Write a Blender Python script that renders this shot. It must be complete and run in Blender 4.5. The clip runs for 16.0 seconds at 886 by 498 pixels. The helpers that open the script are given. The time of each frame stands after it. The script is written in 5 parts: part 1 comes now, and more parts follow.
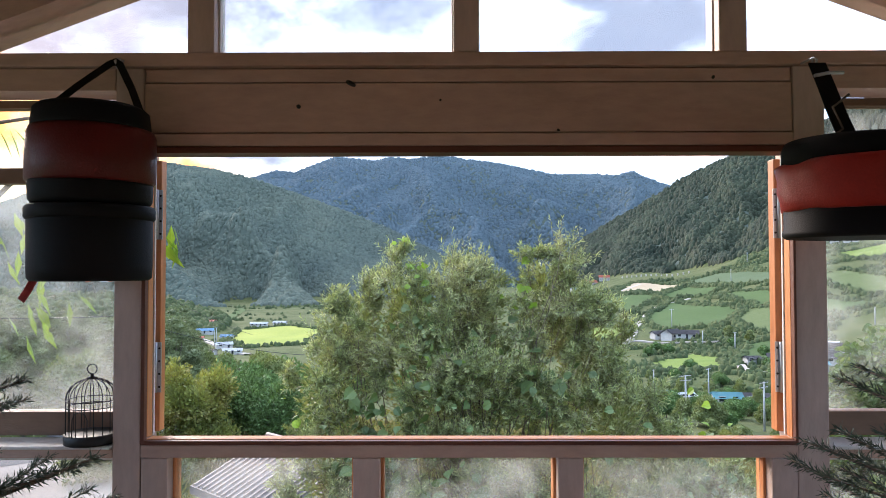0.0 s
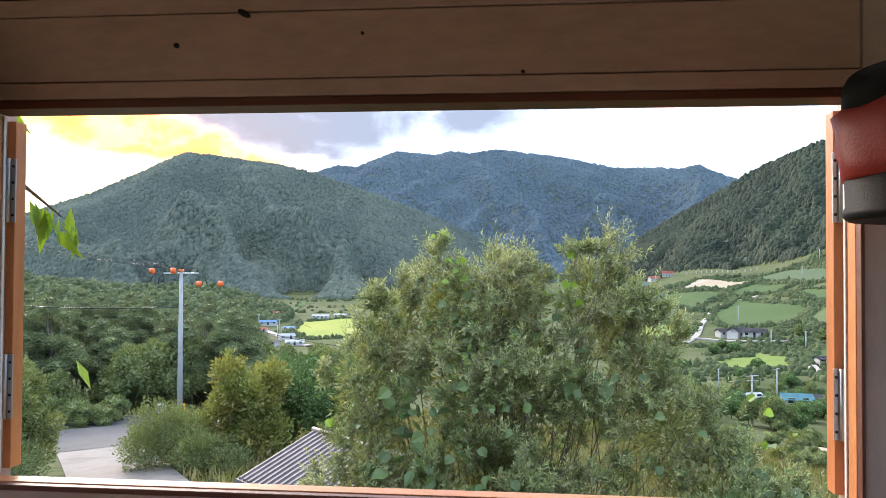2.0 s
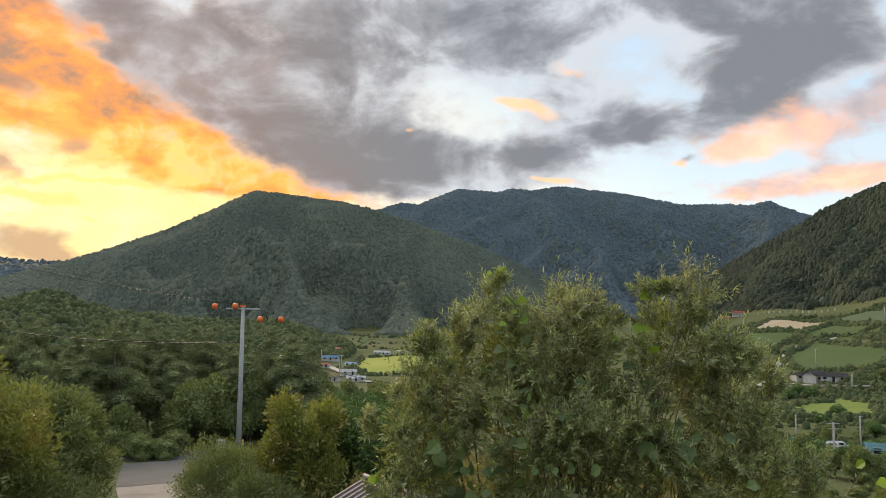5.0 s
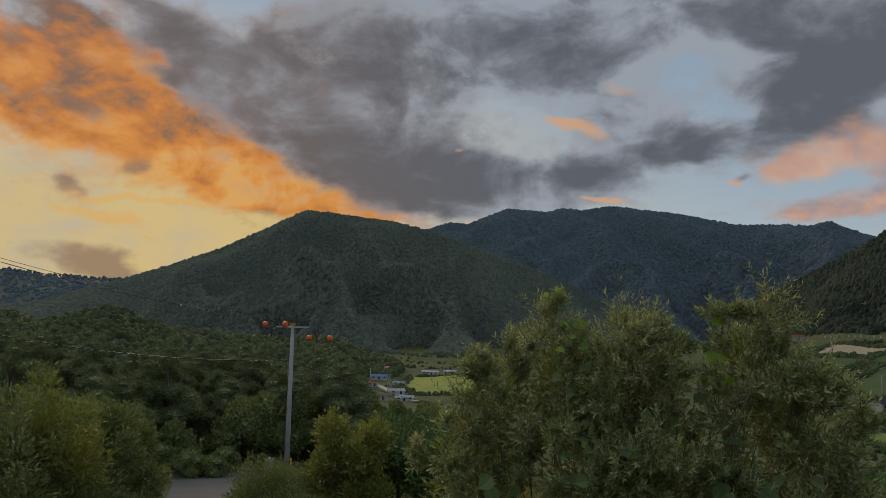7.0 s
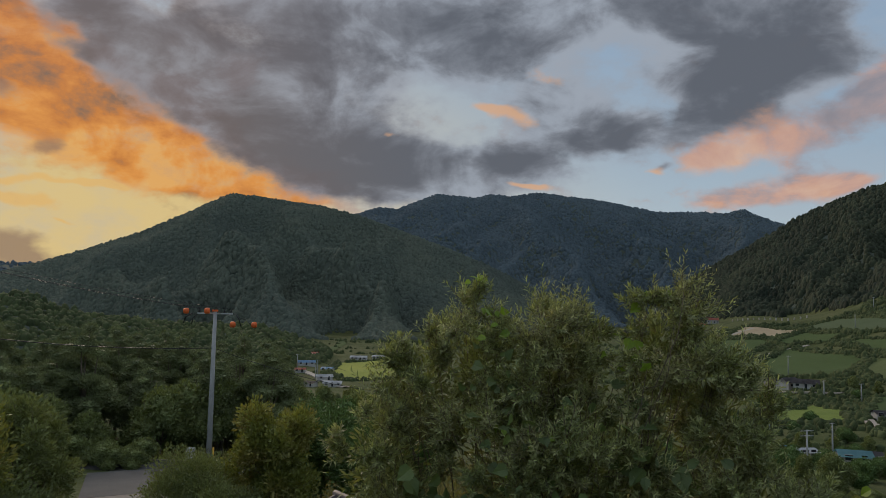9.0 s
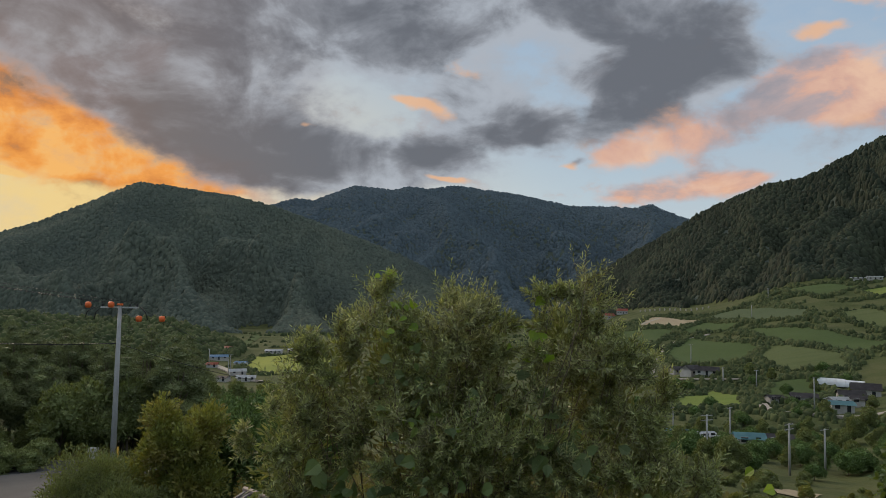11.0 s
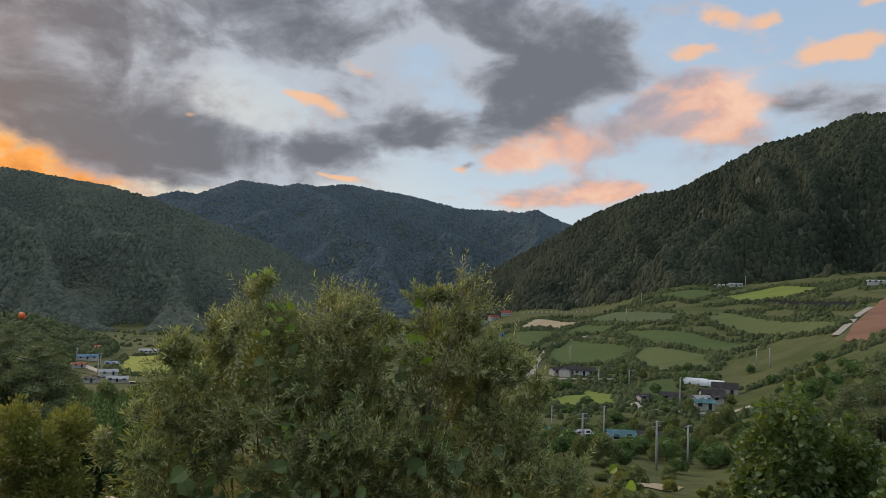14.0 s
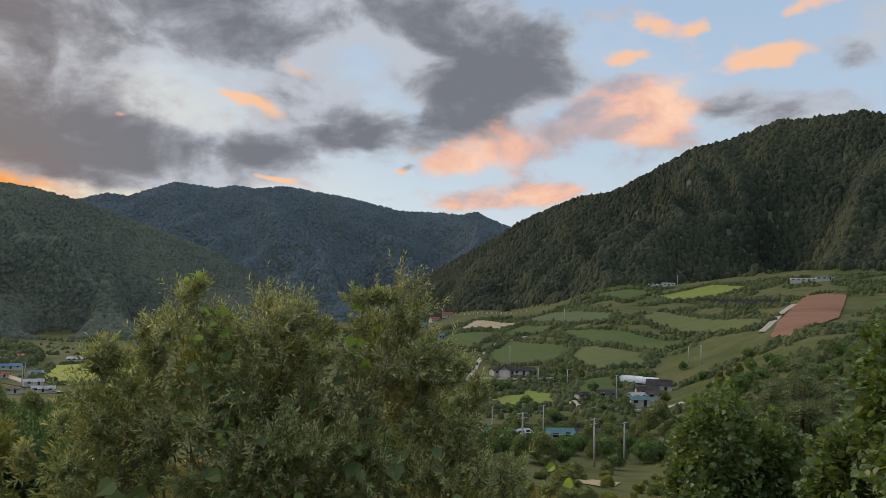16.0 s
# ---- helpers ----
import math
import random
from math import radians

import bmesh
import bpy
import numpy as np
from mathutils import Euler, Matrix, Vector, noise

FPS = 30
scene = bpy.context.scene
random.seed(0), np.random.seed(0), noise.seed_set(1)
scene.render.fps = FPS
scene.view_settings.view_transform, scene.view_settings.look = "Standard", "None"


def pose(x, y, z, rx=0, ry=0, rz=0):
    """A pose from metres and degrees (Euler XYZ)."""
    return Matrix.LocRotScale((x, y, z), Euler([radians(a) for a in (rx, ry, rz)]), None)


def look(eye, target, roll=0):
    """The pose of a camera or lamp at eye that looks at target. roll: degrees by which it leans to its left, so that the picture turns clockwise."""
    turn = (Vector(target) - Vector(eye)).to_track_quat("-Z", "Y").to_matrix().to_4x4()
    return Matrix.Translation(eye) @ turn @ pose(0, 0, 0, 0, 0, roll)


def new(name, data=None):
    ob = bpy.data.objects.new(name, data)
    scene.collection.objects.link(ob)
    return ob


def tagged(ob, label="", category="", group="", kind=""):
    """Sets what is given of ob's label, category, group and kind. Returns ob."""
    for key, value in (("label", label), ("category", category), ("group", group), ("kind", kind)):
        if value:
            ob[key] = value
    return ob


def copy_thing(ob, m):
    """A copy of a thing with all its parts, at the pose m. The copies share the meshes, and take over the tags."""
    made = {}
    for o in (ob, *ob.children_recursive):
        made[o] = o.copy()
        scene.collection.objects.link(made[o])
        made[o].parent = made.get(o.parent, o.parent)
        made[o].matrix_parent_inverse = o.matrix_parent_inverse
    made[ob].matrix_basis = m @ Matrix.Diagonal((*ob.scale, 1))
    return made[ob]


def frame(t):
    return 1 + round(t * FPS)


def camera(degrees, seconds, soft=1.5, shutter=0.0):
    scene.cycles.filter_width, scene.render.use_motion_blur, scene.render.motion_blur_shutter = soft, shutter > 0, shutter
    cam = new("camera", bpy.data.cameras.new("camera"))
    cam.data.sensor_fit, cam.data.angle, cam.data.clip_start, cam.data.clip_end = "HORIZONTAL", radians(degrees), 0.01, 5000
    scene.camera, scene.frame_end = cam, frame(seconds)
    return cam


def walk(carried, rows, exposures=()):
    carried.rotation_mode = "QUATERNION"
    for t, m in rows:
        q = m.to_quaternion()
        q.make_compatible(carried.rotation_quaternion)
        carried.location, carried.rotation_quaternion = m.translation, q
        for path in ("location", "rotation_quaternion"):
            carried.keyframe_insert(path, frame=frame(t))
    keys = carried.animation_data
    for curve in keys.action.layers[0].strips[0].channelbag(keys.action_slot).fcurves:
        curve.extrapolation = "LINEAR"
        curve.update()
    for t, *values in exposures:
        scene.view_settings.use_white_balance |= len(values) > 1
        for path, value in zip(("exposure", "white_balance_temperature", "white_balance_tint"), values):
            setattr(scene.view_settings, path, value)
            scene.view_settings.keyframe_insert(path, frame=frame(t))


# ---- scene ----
import itertools

cam = camera(63.2, 16.0, soft=0.6)
PATH = [
    (0, (0.151, -1.738, 1.529), (0.139, 0.262, 1.585), -0.1),
    (0.5, (0.236, -1.646, 1.526), (0.175, 0.352, 1.571), -0.1),
    (1, (0.324, -1.55, 1.528), (0.215, 0.446, 1.567), -0.0),
    (1.5, (0.377, -1.422, 1.517), (0.229, 0.572, 1.555), 0.1),
    (2, (0.394, -1.261, 1.529), (0.217, 0.731, 1.569), 0.3),
    (2.5, (0.394, -1.158, 1.525), (0.199, 0.832, 1.574), 0.4),
    (3, (0.433, -0.991, 1.534), (0.219, 0.996, 1.602), 0.7),
    (3.5, (0.456, -0.859, 1.543), (0.222, 1.125, 1.631), 0.7),
    (4, (0.415, -0.682, 1.548), (0.157, 1.298, 1.657), 0.9),
    (4.5, (0.375, -0.558, 1.556), (0.08, 1.416, 1.682), 0.8),
    (5, (0.375, -0.42, 1.56), (0.028, 1.545, 1.701), 0.8),
    (7.5, (0.209, 0.114, 1.596), (-0.277, 2.044, 1.792), 1.5),
    (8, (0.2, 0.163, 1.602), (-0.23, 2.107, 1.788), 1.3),
    (8.5, (0.25, 0.254, 1.618), (-0.111, 2.214, 1.789), 1.3),
    (9, (0.291, 0.248, 1.626), (0.004, 2.221, 1.782), 1.2),
    (11.5, (0.405, 0.202, 1.646), (0.388, 2.197, 1.785), 1.1),
    (12, (0.424, 0.202, 1.647), (0.449, 2.197, 1.787), 1.3),
    (12.5, (0.44, 0.173, 1.657), (0.514, 2.167, 1.798), 1.4),
    (13, (0.456, 0.2, 1.66), (0.588, 2.191, 1.802), 1.6),
    (13.5, (0.468, 0.187, 1.667), (0.658, 2.173, 1.812), 1.7),
    (14, (0.476, 0.217, 1.666), (0.722, 2.196, 1.813), 1.8),
    (14.5, (0.485, 0.224, 1.661), (0.778, 2.197, 1.812), 1.5),
    (15, (0.492, 0.2, 1.666), (0.825, 2.166, 1.82), 1.4),
    (15.5, (0.498, 0.19, 1.673), (0.869, 2.149, 1.828), 1.2),
    (16, (0.502, 0.229, 1.664), (0.911, 2.181, 1.821), 1.1),
]
EXPOSURES = [(0, 1.9, 5300, 14), (1.5, 1.9, 5400, 13), (3.0, 1.75, 5800, 13), (3.5, 1.6, 6000, 12), (4.0, 1.3, 6200, 11), (4.5, 1.02, 6450, 10), (5.0, 0.68, 6600, 10), (5.6, 0.05, 6500, 10), (7.5, -0.55, 6100, 10), (9.0, -0.42, 6050, 10), (11.5, -0.05, 6300, 10), (13.0, 0.05, 6300, 11), (16, 0.2, 6400, 12)]
walk(cam, [(t, look(eye, target, roll)) for t, eye, target, roll in PATH], EXPOSURES)


# ---- world: sunset sky with broken clouds ----
SUN_AZIMUTH, SUN_HEIGHT = -38.0, 6.0   # degrees right of north (+y), degrees above the horizon
world = bpy.data.worlds.new("sky")
scene.world = world
world.use_nodes = True
wt = world.node_tree
wt.nodes.clear()


class Graph:
    """Short hand for wiring nodes."""

    def __init__(self, tree):
        self.tree = tree

    def node(self, kind, **props):
        n = self.tree.nodes.new(kind)
        for key, value in props.items():
            setattr(n, key, value)
        return n

    def put(self, value, socket):
        if isinstance(value, bpy.types.NodeSocket):
            self.tree.links.new(value, socket)
        else:
            socket.default_value = value

    def math(self, op, a, b=0.0, c=0.0, clamp=False):
        n = self.node("ShaderNodeMath", operation=op, use_clamp=clamp)
        for value, socket in zip((a, b, c), n.inputs):
            self.put(value, socket)
        return n.outputs[0]

    def mix(self, fac, a, b, blend="MIX"):
        n = self.node("ShaderNodeMix", data_type="RGBA", blend_type=blend)
        self.put(fac, n.inputs[0])
        self.put(a, n.inputs[6])
        self.put(b, n.inputs[7])
        return n.outputs[2]

    def noise(self, vector, scale, detail=4.0, rough=0.55, distortion=0.0, out=0):
        n = self.node("ShaderNodeTexNoise")
        if vector is not None:
            self.put(vector, n.inputs["Vector"])
        n.inputs["Scale"].default_value = scale
        n.inputs["Detail"].default_value = detail
        n.inputs["Roughness"].default_value = rough
        n.inputs["Distortion"].default_value = distortion
        return n.outputs[out]

    def ramp(self, fac, stops):
        n = self.node("ShaderNodeValToRGB")
        while len(n.color_ramp.elements) < len(stops):
            n.color_ramp.elements.new(0.5)
        for el, (p, c) in zip(n.color_ramp.elements, stops):
            el.position, el.color = p, (*c, 1)
        self.put(fac, n.inputs[0])
        return n.outputs[0]

    def span(self, value, lo, hi, smooth=True):
        n = self.node("ShaderNodeMapRange", interpolation_type="SMOOTHSTEP" if smooth else "LINEAR")
        self.put(value, n.inputs[0])
        n.inputs[1].default_value, n.inputs[2].default_value = lo, hi
        return n.outputs[0]


w = Graph(wt)
direction = w.node("ShaderNodeTexCoord").outputs["Generated"]
# clouds lie on a gently warped map of azimuth and height, both in degrees
flat = w.node("ShaderNodeMapping")
w.put(direction, flat.inputs[0])
flat.inputs["Scale"].default_value = (1, 1, 1.7)
flat = flat.outputs[0]
xyz = w.node("ShaderNodeSeparateXYZ")
w.put(direction, xyz.inputs[0])
azimuth0 = w.math("MULTIPLY", w.math("ARCTAN2", xyz.outputs[0], xyz.outputs[1]), 57.2958)
height0 = w.math("MULTIPLY", w.math("ARCSINE", xyz.outputs[2]), 57.2958)
warp = w.node("ShaderNodeSeparateXYZ")
w.put(w.noise(flat, 11.0, 3.0, 0.5, out=1), warp.inputs[0])
azimuth = w.math("MULTIPLY_ADD", w.math("SUBTRACT", warp.outputs[0], 0.5), 6.0, azimuth0)
height = w.math("MULTIPLY_ADD", w.math("SUBTRACT", warp.outputs[1], 0.5), 3.0, height0)
grain = w.math("SUBTRACT", w.noise(flat, 13.0, 9.0, 0.6), 0.5)


def mass(*banks):
    """How much cloud lies in a direction: soft spots (azimuth, height, half width, half height, lean in degrees, weight), added up."""
    total = 0.0
    for az, el, a, b, lean, weight in itertools.chain(*banks):
        c, q = math.cos(radians(lean)), math.sin(radians(lean))
        u = w.math("MULTIPLY_ADD", azimuth, c / a, w.math("MULTIPLY_ADD", height, q / a, -(az * c + el * q) / a))
        v = w.math("MULTIPLY_ADD", azimuth, -q / b, w.math("MULTIPLY_ADD", height, c / b, (az * q - el * c) / b))
        d = w.math("MULTIPLY_ADD", u, u, w.math("MULTIPLY", v, v))
        total = w.math("MULTIPLY_ADD", w.math("POWER", 0.4, d), weight, total)
    return total


def cover(total, soft=0.8, ragged=2.2, start=0.2):
    """How much of the sky behind the cloud hides."""
    return w.span(w.math("MULTIPLY_ADD", grain, ragged, total), start, start + soft)


GREY_MAIN = [(-35.5, 20.1, 4.6, 2.1, -35, 1), (-30.4, 17.9, 5.4, 3.2, -30, 1.2), (-23.6, 14.8, 6.0, 3.0, -20, 1.2), (-19.0, 12.9, 6.7, 3.3, -15, 1.2), (-12.6, 10.9, 7.7, 2.4, -12, 1.2),
             (-5.7, 10.4, 5.0, 1.7, 5, 1.1), (-2.6, 11.7, 1.8, 1.0, 0, 0.9), (-18.5, 17.6, 6.5, 2.2, -12, 0.8), (-16.5, 9.3, 4.0, 1.5, -10, 0.6)]
GREY_TOP = [(-21.1, 22.4, 7.6, 2.6, 0, 0.8), (-12.9, 21.5, 8.8, 3.2, -8, 1.0), (-6.8, 20.0, 6.0, 2.7, -20, 0.9), (-0.9, 22.7, 8.6, 2.9, 0, 1.0), (7.8, 22.3, 7.0, 2.8, 0, 0.9),
            (13.4, 18.4, 5.0, 3.5, 0, 1.2), (16.5, 19.9, 5.5, 3.4, 0, 1.1), (11.0, 14.4, 2.8, 1.6, 25, 0.9), (13.4, 15.6, 3.8, 2.4, 10, 1.1), (19.3, 16.9, 3.1, 3.4, 0, 0.7)]
GREY_SMALL = [(1.1, 14.9, 3.3, 2.2, 0, 1.3), (3.7, 14.1, 3.2, 2.0, -15, 1.2), (6.1, 13.9, 1.6, 1.1, 0, 0.9), (8.6, 10.3, 1.1, 0.3, 0, 0.7)]
GREY_EAST = [(34.1, 15.1, 3.1, 1.4, 5, 0.9), (27.5, 12.2, 4.6, 1.7, 0, 0.6), (38.6, 14.3, 4.0, 1.6, 0, 0.8), (42.6, 18.5, 2.7, 2.2, 0, 0.8), (-1.0, 11.6, 2.6, 1.0, -10, 0.7), (18.3, 10.9, 3.1, 0.9, 0, 0.5), (60, 25, 12, 8, 0, 0.9), (-60, 26, 12, 7, 0, 0.9)]
ORANGE = [(-41.1, 19.3, 4.8, 1.3, -28, 0.9), (-39.5, 16.6, 5.7, 1.9, -20, 1.1), (-35.1, 16.5, 5.0, 2.0, -35, 1.1), (-41.4, 12.8, 4.1, 2.3, -10, 1.0), (-34.9, 13.4, 5.7, 2.4, -25, 1.1),
          (-31.2, 10.5, 5.6, 2.5, -20, 1.1), (-25.8, 10.1, 5.1, 2.2, -12, 1.1), (-20.6, 8.9, 4.2, 1.5, -5, 1.1), (-24.9, 17.6, 2.4, 1.5, 20, 0.8), (-29.4, 14.8, 2.9, 1.7, 20, 0.8), (-50, 17, 8, 5, -20, 0.9)]
BROWN = [(-42.1, 14.0, 2.3, 0.9, -12, 1), (-37.2, 10.9, 1.5, 1.0, 0, 0.9), (-41.8, 9.1, 1.7, 0.8, -5, 0.9), (-39.3, 19.2, 2.1, 0.9, -30, 0.7), (-40.8, 3.6, 4.1, 1.2, -10, 1), (-37.9, 2.6, 2.8, 0.7, -5, 0.8)]
STREAK = [(-40.7, 7.1, 2.0, 0.5, 0, 0.9), (-37.6, 6.5, 1.8, 0.5, 0, 0.9), (-35.7, 8.1, 1.5, 0.4, 0, 0.8), (-33.8, 8.0, 1.2, 0.4, 0, 0.8), (-35.2, 5.3, 0.8, 0.25, 0, 0.8), (-29.6, 6.9, 0.6, 0.2, 0, 0.7),
          (-39.0, 8.3, 2.5, 0.4, 0, 0.8), (-36.5, 5.5, 0.6, 0.2, 0, 0.8), (-41.2, 5.3, 1.0, 0.3, 0, 0.7)]
PINK = [(12.4, 11.8, 2.3, 1.4, 10, 1.1), (17.6, 12.5, 3.6, 2.2, 5, 1.2), (16.1, 8.6, 6.3, 1.1, 4, 1), (27.1, 16.2, 3.6, 1.9, 0, 1.1), (23.6, 15.1, 2.6, 1.3, 20, 0.9), (27.9, 13.9, 4.6, 2.3, 0, 1), (21.5, 8.9, 2.2, 0.7, 0, 0.8)]
PEACH = [(-3.8, 15.4, 2.6, 0.6, -8, 1.1), (-1.0, 9.4, 1.4, 0.3, 0, 1), (7.9, 10.1, 1.6, 0.4, -8, 0.9), (28.6, 21.3, 1.5, 0.9, -20, 1.1), (26.7, 19.2, 2.8, 0.7, -5, 1.1), (31.5, 20.3, 1.6, 1.0, 20, 1),
         (35.9, 18.1, 3.8, 0.9, 0, 1.1), (39.1, 21.1, 2.5, 0.7, 10, 0.9), (-13.0, 13.4, 1.0, 0.4, 0, 0.7), (-0.4, 17.7, 1.9, 0.9, -15, 0.6)]

rim = w.math("ABSOLUTE", w.math("SUBTRACT", azimuth0, SUN_AZIMUTH))
glow = w.math("MULTIPLY", w.math("MULTIPLY", w.span(rim, 50.0, 0.0), w.span(height0, 26.0, 0.0)), 1.5, clamp=True)
clear = w.ramp(w.span(height0, 0.0, 60.0, False), [(0.0, (0.78, 0.84, 0.86)), (0.2, (0.53, 0.67, 0.80)), (0.42, (0.43, 0.58, 0.77)), (0.62, (0.70, 0.76, 0.82)), (1.0, (1.0, 1.02, 1.05))])
nishita = w.node("ShaderNodeTexSky", sky_type="NISHITA", sun_disc=False, sun_elevation=radians(SUN_HEIGHT), sun_rotation=radians(SUN_AZIMUTH))
clear = w.mix(0.3, clear, w.mix(1.0, nishita.outputs[0], (0.1, 0.1, 0.1, 1), "MULTIPLY"))
clear = w.mix(glow, clear, (0.93, 0.68, 0.29, 1))
grey_mass, orange_mass, pink_mass = mass(GREY_MAIN, GREY_TOP, GREY_SMALL, GREY_EAST), mass(ORANGE), mass(PINK)
grey, orange, pink = cover(grey_mass, 0.75, 1.5, 0.24), cover(orange_mass, 0.8, 2.2, 0.12), cover(pink_mass, 0.7, 1.7, 0.36)
peach, streak, brown = cover(mass(PEACH), 0.6, 1.8, 0.36), cover(mass(STREAK), 0.5, 2.2, 0.3), cover(mass(BROWN), 0.7, 1.6, 0.3)
high = w.span(w.noise(flat, 4.0, 8.0, 0.62), 0.42, 0.7)
folds = w.math("SUBTRACT", w.noise(flat, 8.0, 8.0, 0.55, 0.4), 0.5)
thick = w.span(w.math("MULTIPLY_ADD", folds, 3.8, w.math("MULTIPLY_ADD", grain, 1.2, w.math("MULTIPLY", grey_mass, 0.42))), -0.1, 1.15)
grey_tone = w.ramp(thick, [(0.0, (0.46, 0.49, 0.53)), (0.5, (0.255, 0.265, 0.29)), (1.0, (0.128, 0.134, 0.152))])
grey_tone = w.mix(w.math("MULTIPLY", w.span(rim, 30.0, 4.0), 0.4), grey_tone, (0.24, 0.17, 0.14, 1))
bank = w.math("MULTIPLY_ADD", folds, -3.0, w.math("MULTIPLY_ADD", grain, -1.6, 0.4))
orange_tone = w.ramp(bank, [(0.0, (1.0, 0.50, 0.14)), (0.24, (0.95, 0.36, 0.065)), (0.5, (0.74, 0.245, 0.045)), (0.82, (0.30, 0.16, 0.10))])
pink_tone = w.ramp(w.math("MULTIPLY_ADD", folds, 3.0, 0.5), [(0.1, (0.34, 0.29, 0.30)), (0.4, (0.50, 0.36, 0.33)), (0.62, (0.80, 0.42, 0.27)), (0.95, (0.95, 0.56, 0.34))])
sky = w.mix(w.math("MULTIPLY", high, 0.5), clear, (0.50, 0.55, 0.60, 1))
sky = w.mix(w.math("MULTIPLY", orange, 0.92), sky, orange_tone)
sky = w.mix(w.math("MULTIPLY", streak, 0.85), sky, (0.98, 0.60, 0.20, 1))
sky = w.mix(w.math("MULTIPLY", brown, 0.75), sky, (0.34, 0.21, 0.15, 1))
sky = w.mix(w.math("MULTIPLY", cover(grey_mass, 0.8, 2.8, 0.08), 0.66), sky, w.mix(w.math("MULTIPLY", w.span(rim, 34.0, 8.0), 0.7), (0.42, 0.45, 0.49, 1), (0.62, 0.36, 0.20, 1)))
sky = w.mix(w.math("MULTIPLY", grey, 0.9), sky, grey_tone)
sky = w.mix(w.math("MULTIPLY", pink, 0.8), sky, pink_tone)
sky = w.mix(w.math("MULTIPLY", peach, 0.8), sky, (0.90, 0.50, 0.26, 1))
background = w.node("ShaderNodeBackground")
w.put(sky, background.inputs[0])
background.inputs[1].default_value = 1.0
wt.links.new(background.outputs[0], w.node("ShaderNodeOutputWorld").inputs[0])

sun = new("sun", bpy.data.lights.new("sun", "SUN"))
sun.data.energy, sun.data.angle, sun.data.color = 1.8, radians(30), (1.0, 0.78, 0.55)
sun.matrix_world = look((0, 0, 60), (-math.sin(radians(SUN_AZIMUTH)) * 60, -math.cos(radians(SUN_AZIMUTH)) * 60, 60 - 60 * math.tan(radians(24))))


# ---- materials ----
def material(name, tones, scale=6.0, rough=0.7, bump=0.2, fine_scale=60.0, metal=0.0, vary=0.0, island=False, leafy=0.0, stretch=(1, 1, 1), spec=0.4):
    """Two to four tones over a coarse noise, a finer noise in value and relief; vary: change from piece to piece; leafy: light let through."""
    m = bpy.data.materials.new(name)
    m.use_nodes = True
    g = Graph(m.node_tree)
    m.node_tree.nodes.clear()
    out = g.node("ShaderNodeOutputMaterial")
    b = g.node("ShaderNodeBsdfPrincipled")
    where = g.node("ShaderNodeTexCoord").outputs["Object"]
    mapping = g.node("ShaderNodeMapping")
    g.put(where, mapping.inputs[0])
    mapping.inputs["Scale"].default_value = stretch
    where = mapping.outputs[0]
    coarse = g.noise(where, scale, 5.0, 0.6)
    small = g.noise(where, fine_scale, 4.0, 0.6)
    n = len(tones)
    color = g.ramp(coarse, [(0.3 + 0.4 * i / max(1, n - 1), t) for i, t in enumerate(tones)])
    shade = g.math("MULTIPLY_ADD", small, 0.5, 0.75)
    if vary:
        piece = g.node("ShaderNodeNewGeometry").outputs["Random Per Island"] if island else g.node("ShaderNodeObjectInfo").outputs["Random"]
        shade = g.math("MULTIPLY", shade, g.math("MULTIPLY_ADD", piece, vary, 1.0 - vary / 2))
    gray = g.node("ShaderNodeCombineColor")
    for i in range(3):
        g.put(shade, gray.inputs[i])
    color = g.mix(1.0, color, gray.outputs[0], "MULTIPLY")
    g.put(color, b.inputs["Base Color"])
    b.inputs["Metallic"].default_value = metal
    b.inputs["Specular IOR Level"].default_value = spec
    g.put(g.math("MULTIPLY_ADD", small, 0.25, rough - 0.12), b.inputs["Roughness"])
    if bump:
        bm = g.node("ShaderNodeBump")
        bm.inputs["Strength"].default_value = bump
        bm.inputs["Distance"].default_value = 0.6 / fine_scale
        g.put(small, bm.inputs["Height"])
        g.put(bm.outputs[0], b.inputs["Normal"])
    surface = b.outputs[0]
    if leafy:
        t = g.node("ShaderNodeBsdfTranslucent")
        g.put(g.mix(1.0, color, (1.3, 1.25, 0.5, 1), "MULTIPLY"), t.inputs[0])
        mx = g.node("ShaderNodeMixShader")
        mx.inputs[0].default_value = leafy
        g.put(surface, mx.inputs[1])
        g.put(t.outputs[0], mx.inputs[2])
        surface = mx.outputs[0]
    m.node_tree.links.new(surface, out.inputs[0])
    return m


